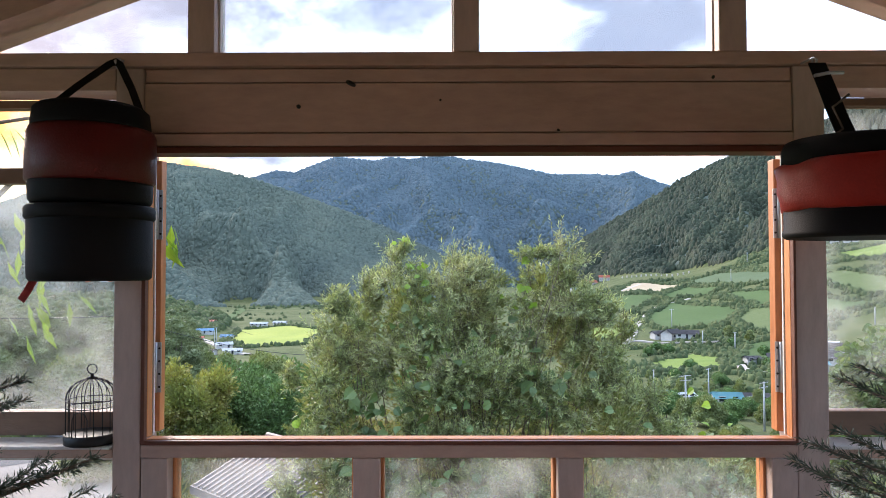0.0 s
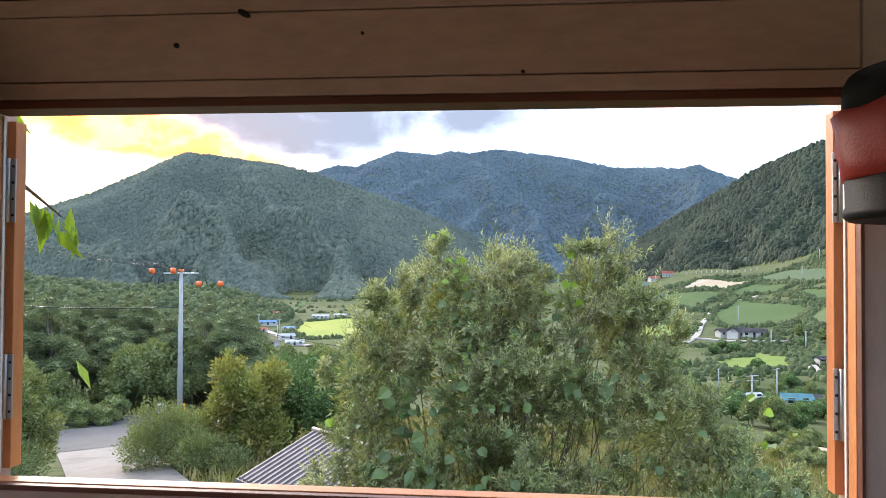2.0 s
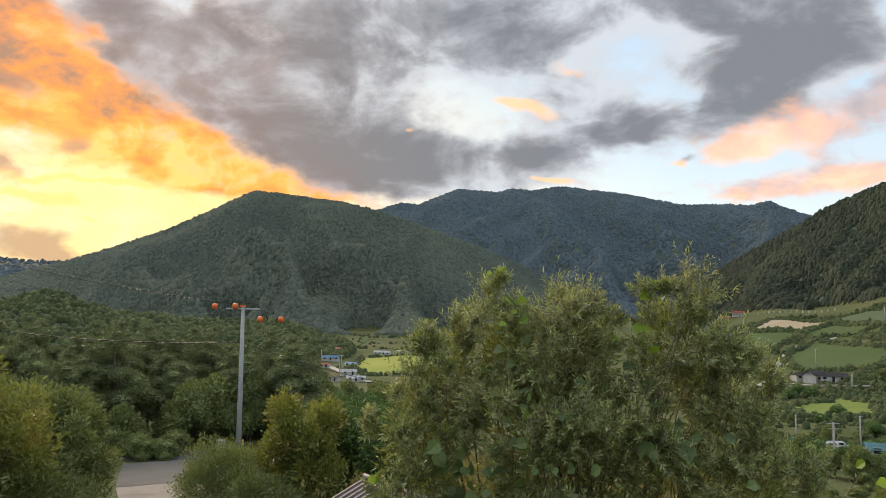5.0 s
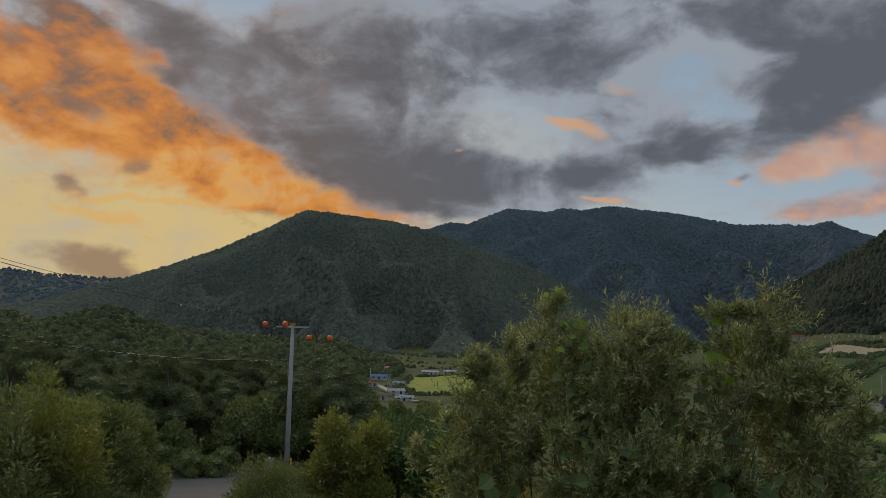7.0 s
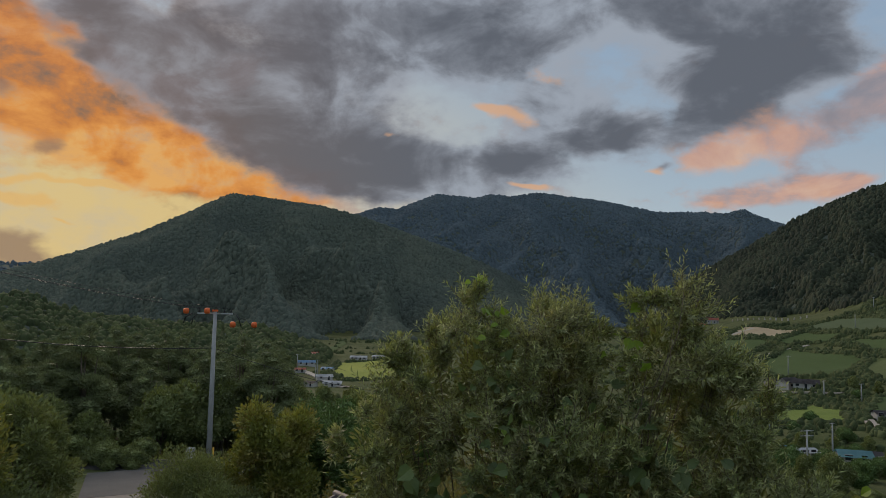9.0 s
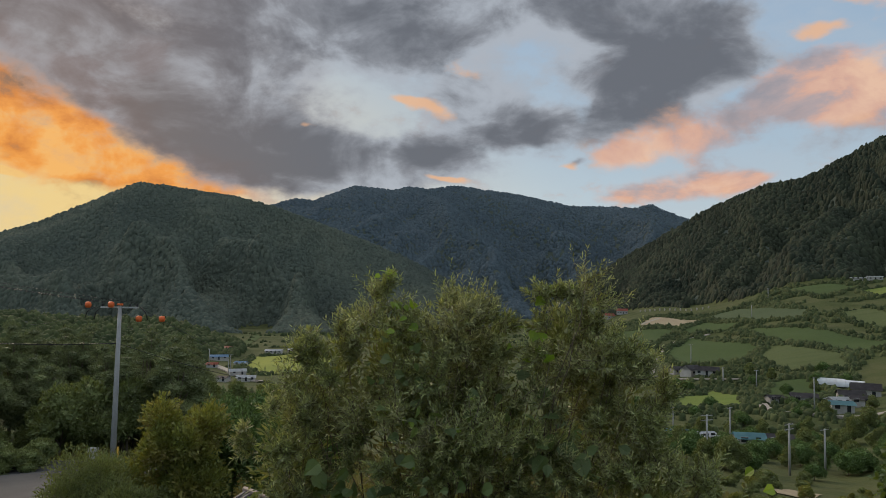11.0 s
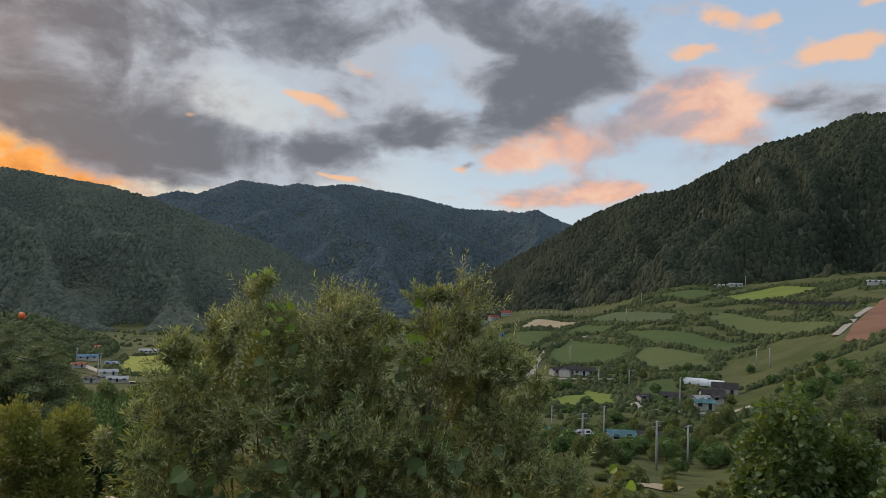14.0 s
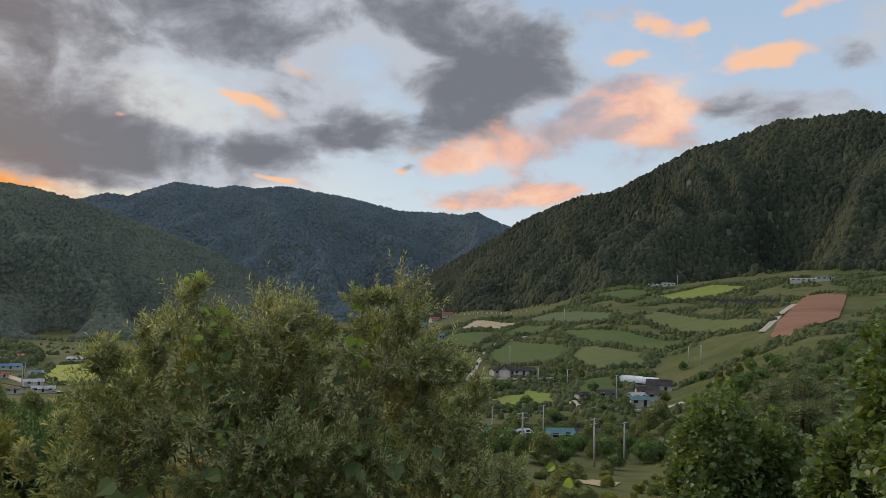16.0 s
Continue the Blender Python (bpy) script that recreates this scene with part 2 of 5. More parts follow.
def glass_material(name, dust=0.12):
    m = bpy.data.materials.new(name)
    m.use_nodes = True
    g = Graph(m.node_tree)
    m.node_tree.nodes.clear()
    out = g.node("ShaderNodeOutputMaterial")
    where = g.node("ShaderNodeTexCoord").outputs["Object"]
    clean = g.node("ShaderNodeBsdfTransparent")
    gloss = g.node("ShaderNodeBsdfGlossy")
    gloss.inputs["Roughness"].default_value = 0.03
    film = g.node("ShaderNodeBsdfTranslucent")
    film.inputs[0].default_value = (0.75, 0.75, 0.72, 1)
    a, b = g.node("ShaderNodeMixShader"), g.node("ShaderNodeMixShader")
    fresnel = g.node("ShaderNodeFresnel")
    fresnel.inputs[0].default_value = 1.35
    g.put(fresnel.outputs[0], a.inputs[0])
    g.put(clean.outputs[0], a.inputs[1])
    g.put(gloss.outputs[0], a.inputs[2])
    spots = g.span(g.noise(where, 120.0, 3.0, 0.7), 0.62, 0.72)
    smear = g.span(g.noise(where, 4.0, 5.0, 0.6), 0.35, 0.75)
    g.put(g.math("MULTIPLY", g.math("ADD", g.math("MULTIPLY", spots, 0.8), smear), dust), b.inputs[0])
    g.put(a.outputs[0], b.inputs[1])
    g.put(film.outputs[0], b.inputs[2])
    m.node_tree.links.new(b.outputs[0], out.inputs[0])
    return m


PAINT = material("beige_painted_wood", [(0.43, 0.295, 0.23), (0.50, 0.35, 0.28), (0.56, 0.40, 0.32)], 3, 0.5, 0.12, 45, stretch=(0.3, 1, 1))
PAINT_POST = material("beige_painted_wood_upright", [(0.43, 0.33, 0.28), (0.51, 0.395, 0.34), (0.57, 0.45, 0.385)], 3, 0.5, 0.12, 45, stretch=(1, 1, 0.3))
RED_WOOD = material("red_brown_stained_wood", [(0.10, 0.033, 0.02), (0.16, 0.055, 0.03)], 4, 0.5, 0.15, 50, stretch=(0.4, 1, 1))
ORANGE_WOOD = material("orange_varnished_wood", [(0.52, 0.20, 0.07), (0.62, 0.27, 0.10), (0.46, 0.17, 0.06)], 5, 0.4, 0.15, 60, stretch=(1, 1, 0.25))
BROWN_WOOD = material("weathered_brown_wood", [(0.16, 0.09, 0.055), (0.26, 0.16, 0.10)], 5, 0.6, 0.25, 50, stretch=(0.3, 1, 1))
WHITE_PAINT = material("white_paint", [(0.66, 0.63, 0.60), (0.78, 0.76, 0.73)], 4, 0.5, 0.1, 60)
PLASTER = material("plain_wall", [(0.50, 0.42, 0.36), (0.58, 0.50, 0.43)], 2, 0.8, 0.1, 40)
STEEL = material("galvanised_steel", [(0.42, 0.43, 0.45), (0.55, 0.56, 0.58)], 20, 0.4, 0.05, 120, metal=0.7)
DARK = material("dark_iron", [(0.012, 0.012, 0.013), (0.02, 0.02, 0.02)], 20, 0.5, 0.1, 90)
BLACK_CLOTH = material("black_coated_cloth", [(0.006, 0.006, 0.007), (0.011, 0.011, 0.013)], 6, 0.6, 0.3, 300, spec=0.12)
# red cloth of the left bag, its shade put into the colour
SHADED_RED = material("shaded_red_coated_cloth", [(0.075, 0.006, 0.006), (0.12, 0.01, 0.009)], 6, 0.4, 0.3, 220, spec=0.3)
# the same red brightened, for the band with light coming through
LIT_RED = material("lit_red_coated_cloth", [(0.24, 0.018, 0.012), (0.36, 0.03, 0.018)], 6, 0.5, 0.3, 220, spec=0.2)
GLASS = glass_material("dusty_glass", 0.2)
CONCRETE = material("pale_concrete", [(0.16, 0.143, 0.126), (0.21, 0.188, 0.166), (0.14, 0.125, 0.112)], 0.5, 0.85, 0.3, 8)
LANE = material("pale_dusty_concrete_lane", [(0.30, 0.27, 0.23), (0.38, 0.345, 0.30)], 0.3, 0.85, 0.2, 4)
ASPHALT = material("worn_asphalt", [(0.055, 0.055, 0.057), (0.085, 0.084, 0.083)], 0.4, 0.85, 0.3, 20)
ROOF_METAL = material("dark_ribbed_sheet_metal", [(0.10, 0.085, 0.085), (0.15, 0.13, 0.13)], 2, 0.6, 0.1, 40, metal=0.1)
BARK = material("grey_brown_bark", [(0.09, 0.07, 0.05), (0.17, 0.135, 0.10)], 6, 0.85, 0.5, 30, stretch=(1, 1, 0.3))
# young tips are paler, and brightened further to imitate light on them
SILVER_TIP = material("pale_lit_shoot_tip_leaf", [(0.24, 0.285, 0.11), (0.34, 0.375, 0.17), (0.42, 0.42, 0.23)], 1.2, 0.45, 0, 40, vary=0.6, island=True, leafy=0.35)
SILVER_LEAF = material("grey_green_narrow_leaf", [(0.145, 0.18, 0.07), (0.23, 0.26, 0.11), (0.29, 0.28, 0.15)], 1.6, 0.42, 0, 40, vary=0.8, island=True, leafy=0.3)
VINE_LEAF = material("broad_green_vine_leaf", [(0.09, 0.142, 0.05), (0.16, 0.215, 0.078)], 1.5, 0.42, 0.1, 50, vary=0.6, island=True, leafy=0.35)
YOUNG_LEAF = material("bright_yellow_green_leaf", [(0.166, 0.283, 0.029), (0.254, 0.351, 0.049)], 1.5, 0.45, 0, 50, vary=0.4, island=True, leafy=0.4)
YELLOW_LEAF = material("yellowing_shrub_leaf", [(0.13, 0.165, 0.042), (0.22, 0.235, 0.06), (0.27, 0.22, 0.075)], 0.8, 0.5, 0, 40, vary=0.6, island=True, leafy=0.3)
SHRUB_LEAF = material("dull_green_shrub_leaf", [(0.13, 0.165, 0.06), (0.215, 0.245, 0.095)], 0.8, 0.55, 0, 40, vary=0.6, island=True, leafy=0.25)
PINE_LEAF = material("dark_pine_needles", [(0.125, 0.155, 0.072), (0.22, 0.25, 0.105)], 0.5, 0.6, 0, 20, vary=0.7, island=True, leafy=0.1)
FIR_NEEDLE = material("fir_needles", [(0.03, 0.05, 0.028), (0.07, 0.10, 0.06)], 8, 0.5, 0, 60, vary=0.6, island=True)
# tones raised and greyed: the left mountain's haze is painted into them
HAZE_PALE_FOREST = material("haze_paled_forest_crowns", [(0.078, 0.096, 0.082), (0.10, 0.12, 0.096), (0.122, 0.138, 0.105)], 0.006, 0.85, 0.0, 0.2, vary=0.22, island=True, spec=0.05)
# bluish base colour stands in for the haze over far woods
HAZE_FOREST = material("haze_blue_forest_crowns", [(0.08, 0.108, 0.128), (0.104, 0.135, 0.152)], 0.005, 0.85, 0.0, 0.1, vary=0.2, island=True, spec=0.05)
HEDGE = material("hedge_leaves", [(0.04, 0.057, 0.025), (0.066, 0.085, 0.035), (0.095, 0.11, 0.045)], 0.05, 0.8, 0.3, 1.5, vary=0.5, island=True, spec=0.1)
RIGHT_FOREST = material("dense_mountain_forest", [(0.022, 0.031, 0.021), (0.037, 0.047, 0.03), (0.052, 0.062, 0.037)], 0.012, 0.8, 0.0, 0.2, vary=0.55, island=True, spec=0.1)
# ground between the trees, toned like the crowns with haze in the colour
FOREST_FLOOR = material("haze_paled_forest_floor", [(0.07, 0.086, 0.07), (0.092, 0.11, 0.086)], 0.01, 0.9, 0.0, 0.1, spec=0.1)
GROUND = material("grassy_ground", [(0.046, 0.056, 0.021), (0.07, 0.088, 0.03), (0.10, 0.108, 0.045), (0.056, 0.076, 0.025)], 0.03, 0.9, 0.6, 0.7, spec=0.1)


# ---- builders ----
def part(name, bm, mat, parent=None, label=""):
    """One mesh object from a bmesh, under a thing or a part."""
    me = bpy.data.meshes.new(name)
    bm.to_mesh(me)
    bm.free()
    me.materials.append(mat)
    ob = new(name, me)
    if parent:
        ob.parent = parent
    if label:
        tagged(ob, label)
    return ob


def from_arrays(name, verts, faces, mat, parent=None, label="", smooth=False):
    me = bpy.data.meshes.new(name)
    verts, faces = np.asarray(verts, dtype=np.float32), np.asarray(faces, dtype=np.int32)
    k = faces.shape[1]
    me.vertices.add(len(verts))
    me.vertices.foreach_set("co", verts.ravel())
    me.loops.add(faces.size)
    me.loops.foreach_set("vertex_index", faces.ravel())
    me.polygons.add(len(faces))
    me.polygons.foreach_set("loop_start", np.arange(0, faces.size, k, dtype=np.int32))
    me.polygons.foreach_set("use_smooth", np.full(len(faces), smooth))
    me.update(calc_edges=True)
    me.validate()
    me.materials.append(mat)
    ob = new(name, me)
    if parent:
        ob.parent = parent
    if label:
        tagged(ob, label)
    return ob


def thing(name, at, label, category, group="", kind="", turn=0.0):
    ob = new(name)
    ob.matrix_basis = pose(*at, 0, 0, turn)
    return tagged(ob, label, category, group, kind)


def box(bm, x0, x1, y0, y1, z0, z1, bevel=0.0):
    m = Matrix.LocRotScale(((x0 + x1) / 2, (y0 + y1) / 2, (z0 + z1) / 2), None, (x1 - x0, y1 - y0, z1 - z0))
    made = bmesh.ops.create_cube(bm, size=1, matrix=m)["verts"]
    if bevel:
        edges = {e for v in made for e in v.link_edges}
        bmesh.ops.bevel(bm, geom=list(edges), offset=bevel, segments=2, affect="EDGES", profile=0.6)


def boxed(name, dims, mat, parent=None, label="", bevel=0.003):
    bm = bmesh.new()
    box(bm, *dims, bevel)
    return part(name, bm, mat, parent, label)


def tube(bm, points, radii, sides=8, cap=True):
    """A tapered round bar along points."""
    rings = []
    pts = [Vector(p) for p in points]
    for i, p in enumerate(pts):
        d = (pts[min(i + 1, len(pts) - 1)] - pts[max(i - 1, 0)]).normalized()
        side = d.cross(Vector((0.31, 0.93, 0.17))).normalized()
        up = d.cross(side)
        r = radii[i] if hasattr(radii, "__len__") else radii
        rings.append([bm.verts.new(p + (side * math.cos(6.28319 * k / sides) + up * math.sin(6.28319 * k / sides)) * r) for k in range(sides)])
    for a, b in zip(rings, rings[1:]):
        for k in range(sides):
            f = bm.faces.new((a[k], a[(k + 1) % sides], b[(k + 1) % sides], b[k]))
            f.smooth = True
    if cap:
        bm.faces.new(rings[0][::-1])
        bm.faces.new(rings[-1])


def lathe(bm, profile, sides=40, squash=0.0, seed=0):
    """A turned shape from (radius, height) pairs, slightly uneven."""
    rng = random.Random(seed)
    ph = [rng.uniform(0, 6.28) for _ in range(4)]
    rings = []
    for i, (r, z) in enumerate(profile):
        ring = []
        for k in range(sides):
            a = 6.28319 * k / sides
            rr = r * (1 + squash * (math.sin(2 * a + ph[0]) + 0.6 * math.sin(3 * a + ph[1] + z * 9) + 0.4 * math.sin(7 * a + ph[2] + z * 25)))
            ring.append(bm.verts.new((rr * math.cos(a), rr * math.sin(a), z)))
        rings.append(ring)
    for a, b in zip(rings, rings[1:]):
        for k in range(sides):
            bm.faces.new((a[k], a[(k + 1) % sides], b[(k + 1) % sides], b[k])).smooth = True
    bm.faces.new(rings[0][::-1])
    bm.faces.new(rings[-1])


# ---- land ----
rng = np.random.default_rng(7)
LATTICE = rng.random((256, 256))


def vnoise(x, y):
    x, y = np.asarray(x, float), np.asarray(y, float)
    i, j = np.floor(x).astype(int), np.floor(y).astype(int)
    u, v = x - i, y - j
    u, v = u * u * (3 - 2 * u), v * v * (3 - 2 * v)
    a, b = LATTICE[i % 256, j % 256], LATTICE[(i + 1) % 256, j % 256]
    c, d = LATTICE[i % 256, (j + 1) % 256], LATTICE[(i + 1) % 256, (j + 1) % 256]
    return (a * (1 - u) + b * u) * (1 - v) + (c * (1 - u) + d * u) * v


def fbm(x, y, octaves=4):
    return sum(vnoise(x * 2 ** k + 17 * k, y * 2 ** k + 5 * k) / 2 ** (k + 1) for k in range(octaves))


EYE_HEIGHT = 1.6
REACH = [0, 12, 45, 100, 180, 300, 420, 700, 1000, 2000, 5000]
PROFILES = {   # the lie of the land along bearings, by distance
    -180: [-3.6, -3.2, -1, 5, 14, 28, 40, 70, 90, 120, 120],
    -100: [-3.6, -3.4, -3, -2, -4, -8, -10, -10, 0, 20, 20],
    -45: [-3.8, -4.6, -8.2, -11, -20, -30, -38, -40, -42, -40, -40],
    -22: [-3.8, -4.6, -8.6, -13, -26, -40, -42, -43, -44, -40, -40],
    5: [-3.8, -4.8, -9.5, -20, -31, -40, -42, -42, -42, -40, -40],
    16: [-3.8, -4.9, -10, -20, -29.5, -34, -31, -10, -2, 0, 0],
    27: [-3.8, -4.9, -10.5, -21, -28, -29, -17, 24, 30, 30, 30],
    41: [-3.8, -4.6, -8, -12.5, -13, -5, 6, 40, 40, 40, 40],
    60: [-3.6, -4, -4.5, -4, 0, 10, 20, 50, 50, 50, 50],
    100: [-3.6, -3.4, -2, 2, 10, 22, 32, 55, 70, 70, 70],
    180: [-3.6, -3.2, -1, 5, 14, 28, 40, 70, 90, 120, 120],
}
BEARINGS = sorted(PROFILES)
TABLE = np.array([PROFILES[b] for b in BEARINGS], float)


def plain(bearing, r):
    cols = np.array([np.interp(r, REACH, row) for row in TABLE])
    k = np.clip(np.searchsorted(BEARINGS, bearing) - 1, 0, len(BEARINGS) - 2)
    lo, hi = np.array(BEARINGS)[k], np.array(BEARINGS)[k + 1]
    f = (bearing - lo) / (hi - lo)
    f = f * f * (3 - 2 * f)
    n = np.arange(len(r))
    return cols[k, n] * (1 - f) + cols[k + 1, n] * f


# each range: bearings, height of the crest in degrees seen from the house, its distance, the distance of its foot, their bearings,
# the spacing of its spurs in degrees, their relief in metres and how they slant in degrees a metre
RANGES = {
    "left": ([-60, -50, -44, -36, -31, -27.7, -24.9, -22.9, -18, -15.3, -12.1, -7.6, -4.5, 0, 4],
             [1.5, 0.2, 0.3, 3.0, 5.0, 6.7, 8.24, 8.12, 7.66, 7.07, 6.07, 4.46, 3.2, 1.0, -2.6], [1900, 1500, 1350], [850, 850, 900], [-60, -20, 5], 8.0, 235, 0.013),
    "middle": ([-30, -20, -15.3, -13.3, -12.1, -8.8, -5.7, -4.5, -3, -0.8, 4.3, 8.2, 13.2, 14.5, 15.6, 17.2, 22, 30],
               [4, 6.2, 7.07, 7.71, 7.55, 8.84, 8.58, 8.9, 8.74, 9.05, 8.37, 7.5, 7.27, 7.5, 6.95, 6.3, 5.0, 3], [2700, 2600, 2600], [1650, 1650, 1650], [-30, 0, 30], 7.0, 220, 0.009),
    "right": ([4, 6, 8.2, 10.3, 15.2, 19, 22.3, 25.2, 28.3, 30.8, 34, 37.1, 39.3, 41.4, 42.3, 43.7, 50, 60, 90],
              [-3, -1.5, -0.2, 2.2, 5.04, 7.3, 8.62, 9.11, 10.66, 12.03, 12.67, 13.75, 13.7, 13.79, 13.96, 13.5, 13, 12, 8], [1400, 1120, 950], [1000, 690, 640], [6, 25, 45], 7.0, 250, -0.024),
    "knoll": ([-50, -45.5, -42.8, -38.6, -34.7, -29.8, -22.1, -17.6, -14],
              [0.3, 0.2, -0.66, 0.54, -0.88, -1.41, -1.68, -3.2, -5.2], [560, 600, 620], [430, 460, 480], [-50, -30, -15], 4.0, 12, 0.01),
    "blue": ([-75, -60, -52, -45.7, -42.3, -37.6, -30, -20], [2.0, 2.6, 3.0, 2.78, 2.51, 2.34, 1.8, 0.5], [4000, 4000, 4000], [3000, 3000, 3000], [-75, -40, -20], 4.0, 60, 0.005),
}


CROWN = {"left": 2.8, "middle": 3.2, "right": 3.0, "knoll": 3.0, "blue": 6.0}   # room for the trees on the crest


def ridge(n):
    """A rounded crest where the noise crosses its middle."""
    return 1 - np.sqrt((2 * n - 1) ** 2 + 0.012)


def range_height(key, bearing, r, ground):
    b, rise, crest_r, foot_r, br, spacing, relief, slant = RANGES[key]
    rc, rf = np.interp(bearing, br, crest_r), np.interp(bearing, br, foot_r)
    crest = EYE_HEIGHT + rc * np.tan(np.radians(np.interp(bearing, b, rise))) - CROWN[key]
    s = np.clip((r - rf) / (rc - rf), 0, 1)
    along = bearing + (r - rc) * slant + 0.9 * (fbm(bearing / 7 + 3, r / 260) - 0.5) * spacing
    spur = ridge(vnoise(along / spacing + 40, r / 1100 + 2))
    spur = spur + 0.42 * ridge(vnoise((bearing - (r - rc) * slant * 0.8) / spacing * 2.3 + 9, r / 330))
    spur = spur + 0.1 * ridge(vnoise((along + 5) / spacing * 5.5 + 21, r / 160))
    z = ground + (crest - ground) * s ** 0.9 + relief * (spur - 1.25) * 4 * s * (1 - s) ** 1.2 * np.clip((crest - ground) / 260, 0, 1)
    z = np.where(r > rc, crest - (r - rc) * 0.45, z)
    inside = (bearing > b[0]) & (bearing < b[-1]) & (r > rf)
    return np.where(inside, z, -999)


def land(x, y):
    x, y = np.atleast_1d(np.asarray(x, float)), np.atleast_1d(np.asarray(y, float))
    r, bearing = np.hypot(x, y), np.degrees(np.arctan2(x, y))
    ground = plain(bearing, r)
    rough = (fbm(x / 40, y / 40) - 0.47) * np.clip((r - 60) / 40, 0, 1) * 3 + (fbm(x / 9 + 50, y / 9) - 0.47) * 0.5 * np.clip((r - 50) / 40, 0, 1)
    z = ground + rough
    for key in RANGES:
        z = np.maximum(z, range_height(key, bearing, r, ground))
    return z


def land_at(x, y):
    return float(land(x, y)[0])


def spot(bearing, r, lift=0.0):
    """A place on the ground, by bearing in degrees and distance."""
    x, y = r * math.sin(radians(bearing)), r * math.cos(radians(bearing))
    return x, y, land_at(x, y) + lift


bearings = np.radians(np.concatenate([np.arange(-180, -64, 4), np.arange(-64, 64, 0.3), np.arange(64, 180, 4)]))
radii = np.concatenate([np.linspace(0.02, 12, 10), np.geomspace(13, 600, 230), np.linspace(606, 2750, 340), np.geomspace(2800, 4900, 24)])
A, R = np.meshgrid(bearings, radii, indexing="ij")
GX, GY = R * np.sin(A), R * np.cos(A)
GZ = land(GX.ravel(), GY.ravel())
na, nr = A.shape
ii, jj = np.meshgrid(np.arange(na), np.arange(nr - 1), indexing="ij")
k2 = (ii + 1) % na
quads = np.stack([ii * nr + jj, ii * nr + jj + 1, k2 * nr + jj + 1, k2 * nr + jj], -1).reshape(-1, 4)
ground = from_arrays("ground", np.stack([GX.ravel(), GY.ravel(), GZ], 1), quads, GROUND, smooth=True)
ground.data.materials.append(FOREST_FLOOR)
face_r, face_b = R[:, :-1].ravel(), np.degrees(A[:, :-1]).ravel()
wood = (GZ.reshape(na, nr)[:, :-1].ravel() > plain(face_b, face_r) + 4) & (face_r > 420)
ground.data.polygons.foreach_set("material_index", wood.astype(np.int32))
tagged(ground, "grassy hillside falling to a green valley and mountains", "ground", kind="structure")


# ---- woods on the mountains ----
def icosphere(level):
    bm = bmesh.new()
    bmesh.ops.create_icosphere(bm, subdivisions=level, radius=1)
    v = np.array([x.co for x in bm.verts])
    f = np.array([[x.index for x in q.verts] for q in bm.faces])
    bm.free()
    return v, f


def dome():
    """A low-sided crown: a tip, a shoulder, a skirt and its foot in the ground."""
    turn = np.arange(6) * np.pi / 3
    ring = np.stack([np.cos(turn), np.sin(turn), np.zeros(6)], 1)
    v = np.concatenate([[[0, 0, 1.0]], ring * 0.68 + [0, 0, 0.62], ring * 1.0 + [0, 0, -0.25], ring * 0.9 + [0, 0, -1.6]])
    k = np.arange(6)
    j = (k + 1) % 6
    f = np.concatenate([np.stack([0 * k, 1 + k, 1 + j], 1), np.stack([1 + k, 7 + k, 7 + j], 1), np.stack([1 + k, 7 + j, 1 + j], 1), np.stack([7 + k, 13 + k, 13 + j], 1), np.stack([7 + k, 13 + j, 7 + j], 1)])
    return v, f


def clumps(name, xyz, size, mat, label, tall=1.25, seed=1, rough=0.2):
    """Many uneven crowns joined into one mesh."""
    g = np.random.default_rng(seed)
    v, f = dome()
    n = len(xyz)
    puff = 1 + g.uniform(-rough, rough, (n, len(v), 1))
    turn = g.uniform(0, 6.28, n)
    c, s = np.cos(turn)[:, None], np.sin(turn)[:, None]
    base = np.broadcast_to(v, (n, *v.shape)) * puff
    up = tall * g.uniform(0.7, 1.45, (n, 1))
    shape = np.stack([base[..., 0] * c - base[..., 1] * s, base[..., 0] * s + base[..., 1] * c, base[..., 2] * up], -1)
    verts = xyz[:, None, :] + shape * size[:, None, None]
    faces = f[None] + (np.arange(n) * len(v))[:, None, None]
    ob = from_arrays(name, verts.reshape(-1, 3), faces.reshape(-1, 3), mat, smooth=True)
    return tagged(ob, label, "forest", kind="stuff")


def wooded(key, n, lo, hi, size, mat, label, seed, tall=0.8):
    g = np.random.default_rng(seed)
    b, rise, crest_r, foot_r, br, *_ = RANGES[key]
    bearing = g.uniform(lo, hi, n)
    rc, rf = np.interp(bearing, br, crest_r), np.interp(bearing, br, foot_r)
    r = np.sqrt(g.uniform(rf ** 2, (rc + 15) ** 2))
    x, y = r * np.sin(np.radians(bearing)), r * np.cos(np.radians(bearing))
    z = land(x, y)
    h = size * g.uniform(0.6, 1.3, n) * (1 + 0.5 * (fbm(x / 60, y / 60) - 0.5))
    keep = z > plain(bearing, r) + 2
    return clumps("forest", np.stack([x, y, z + 0.1 * h], 1)[keep], h[keep], mat, label, tall, seed, 0.2)


wooded("right", 36000, 5, 52, 3.3, RIGHT_FOREST, "dense green broadleaf forest on a steep mountainside", 11, 1.15)
wooded("left", 56000, -52, 3, 3.6, HAZE_PALE_FOREST, "haze-paled green forest on a broad ridged mountain", 12, 0.75)
wooded("middle", 42000, -18, 22, 5.4, HAZE_FOREST, "far forest with haze-blue colour on a high mountain ridge", 13, 0.7)
wooded("knoll", 5000, -50, -14, 2.8, HEDGE, "dark wooded knoll at the valley side", 14, 1.1)
wooded("blue", 3000, -60, -30, 10.0, HAZE_FOREST, "distant wooded hills with haze put into their colour", 15)

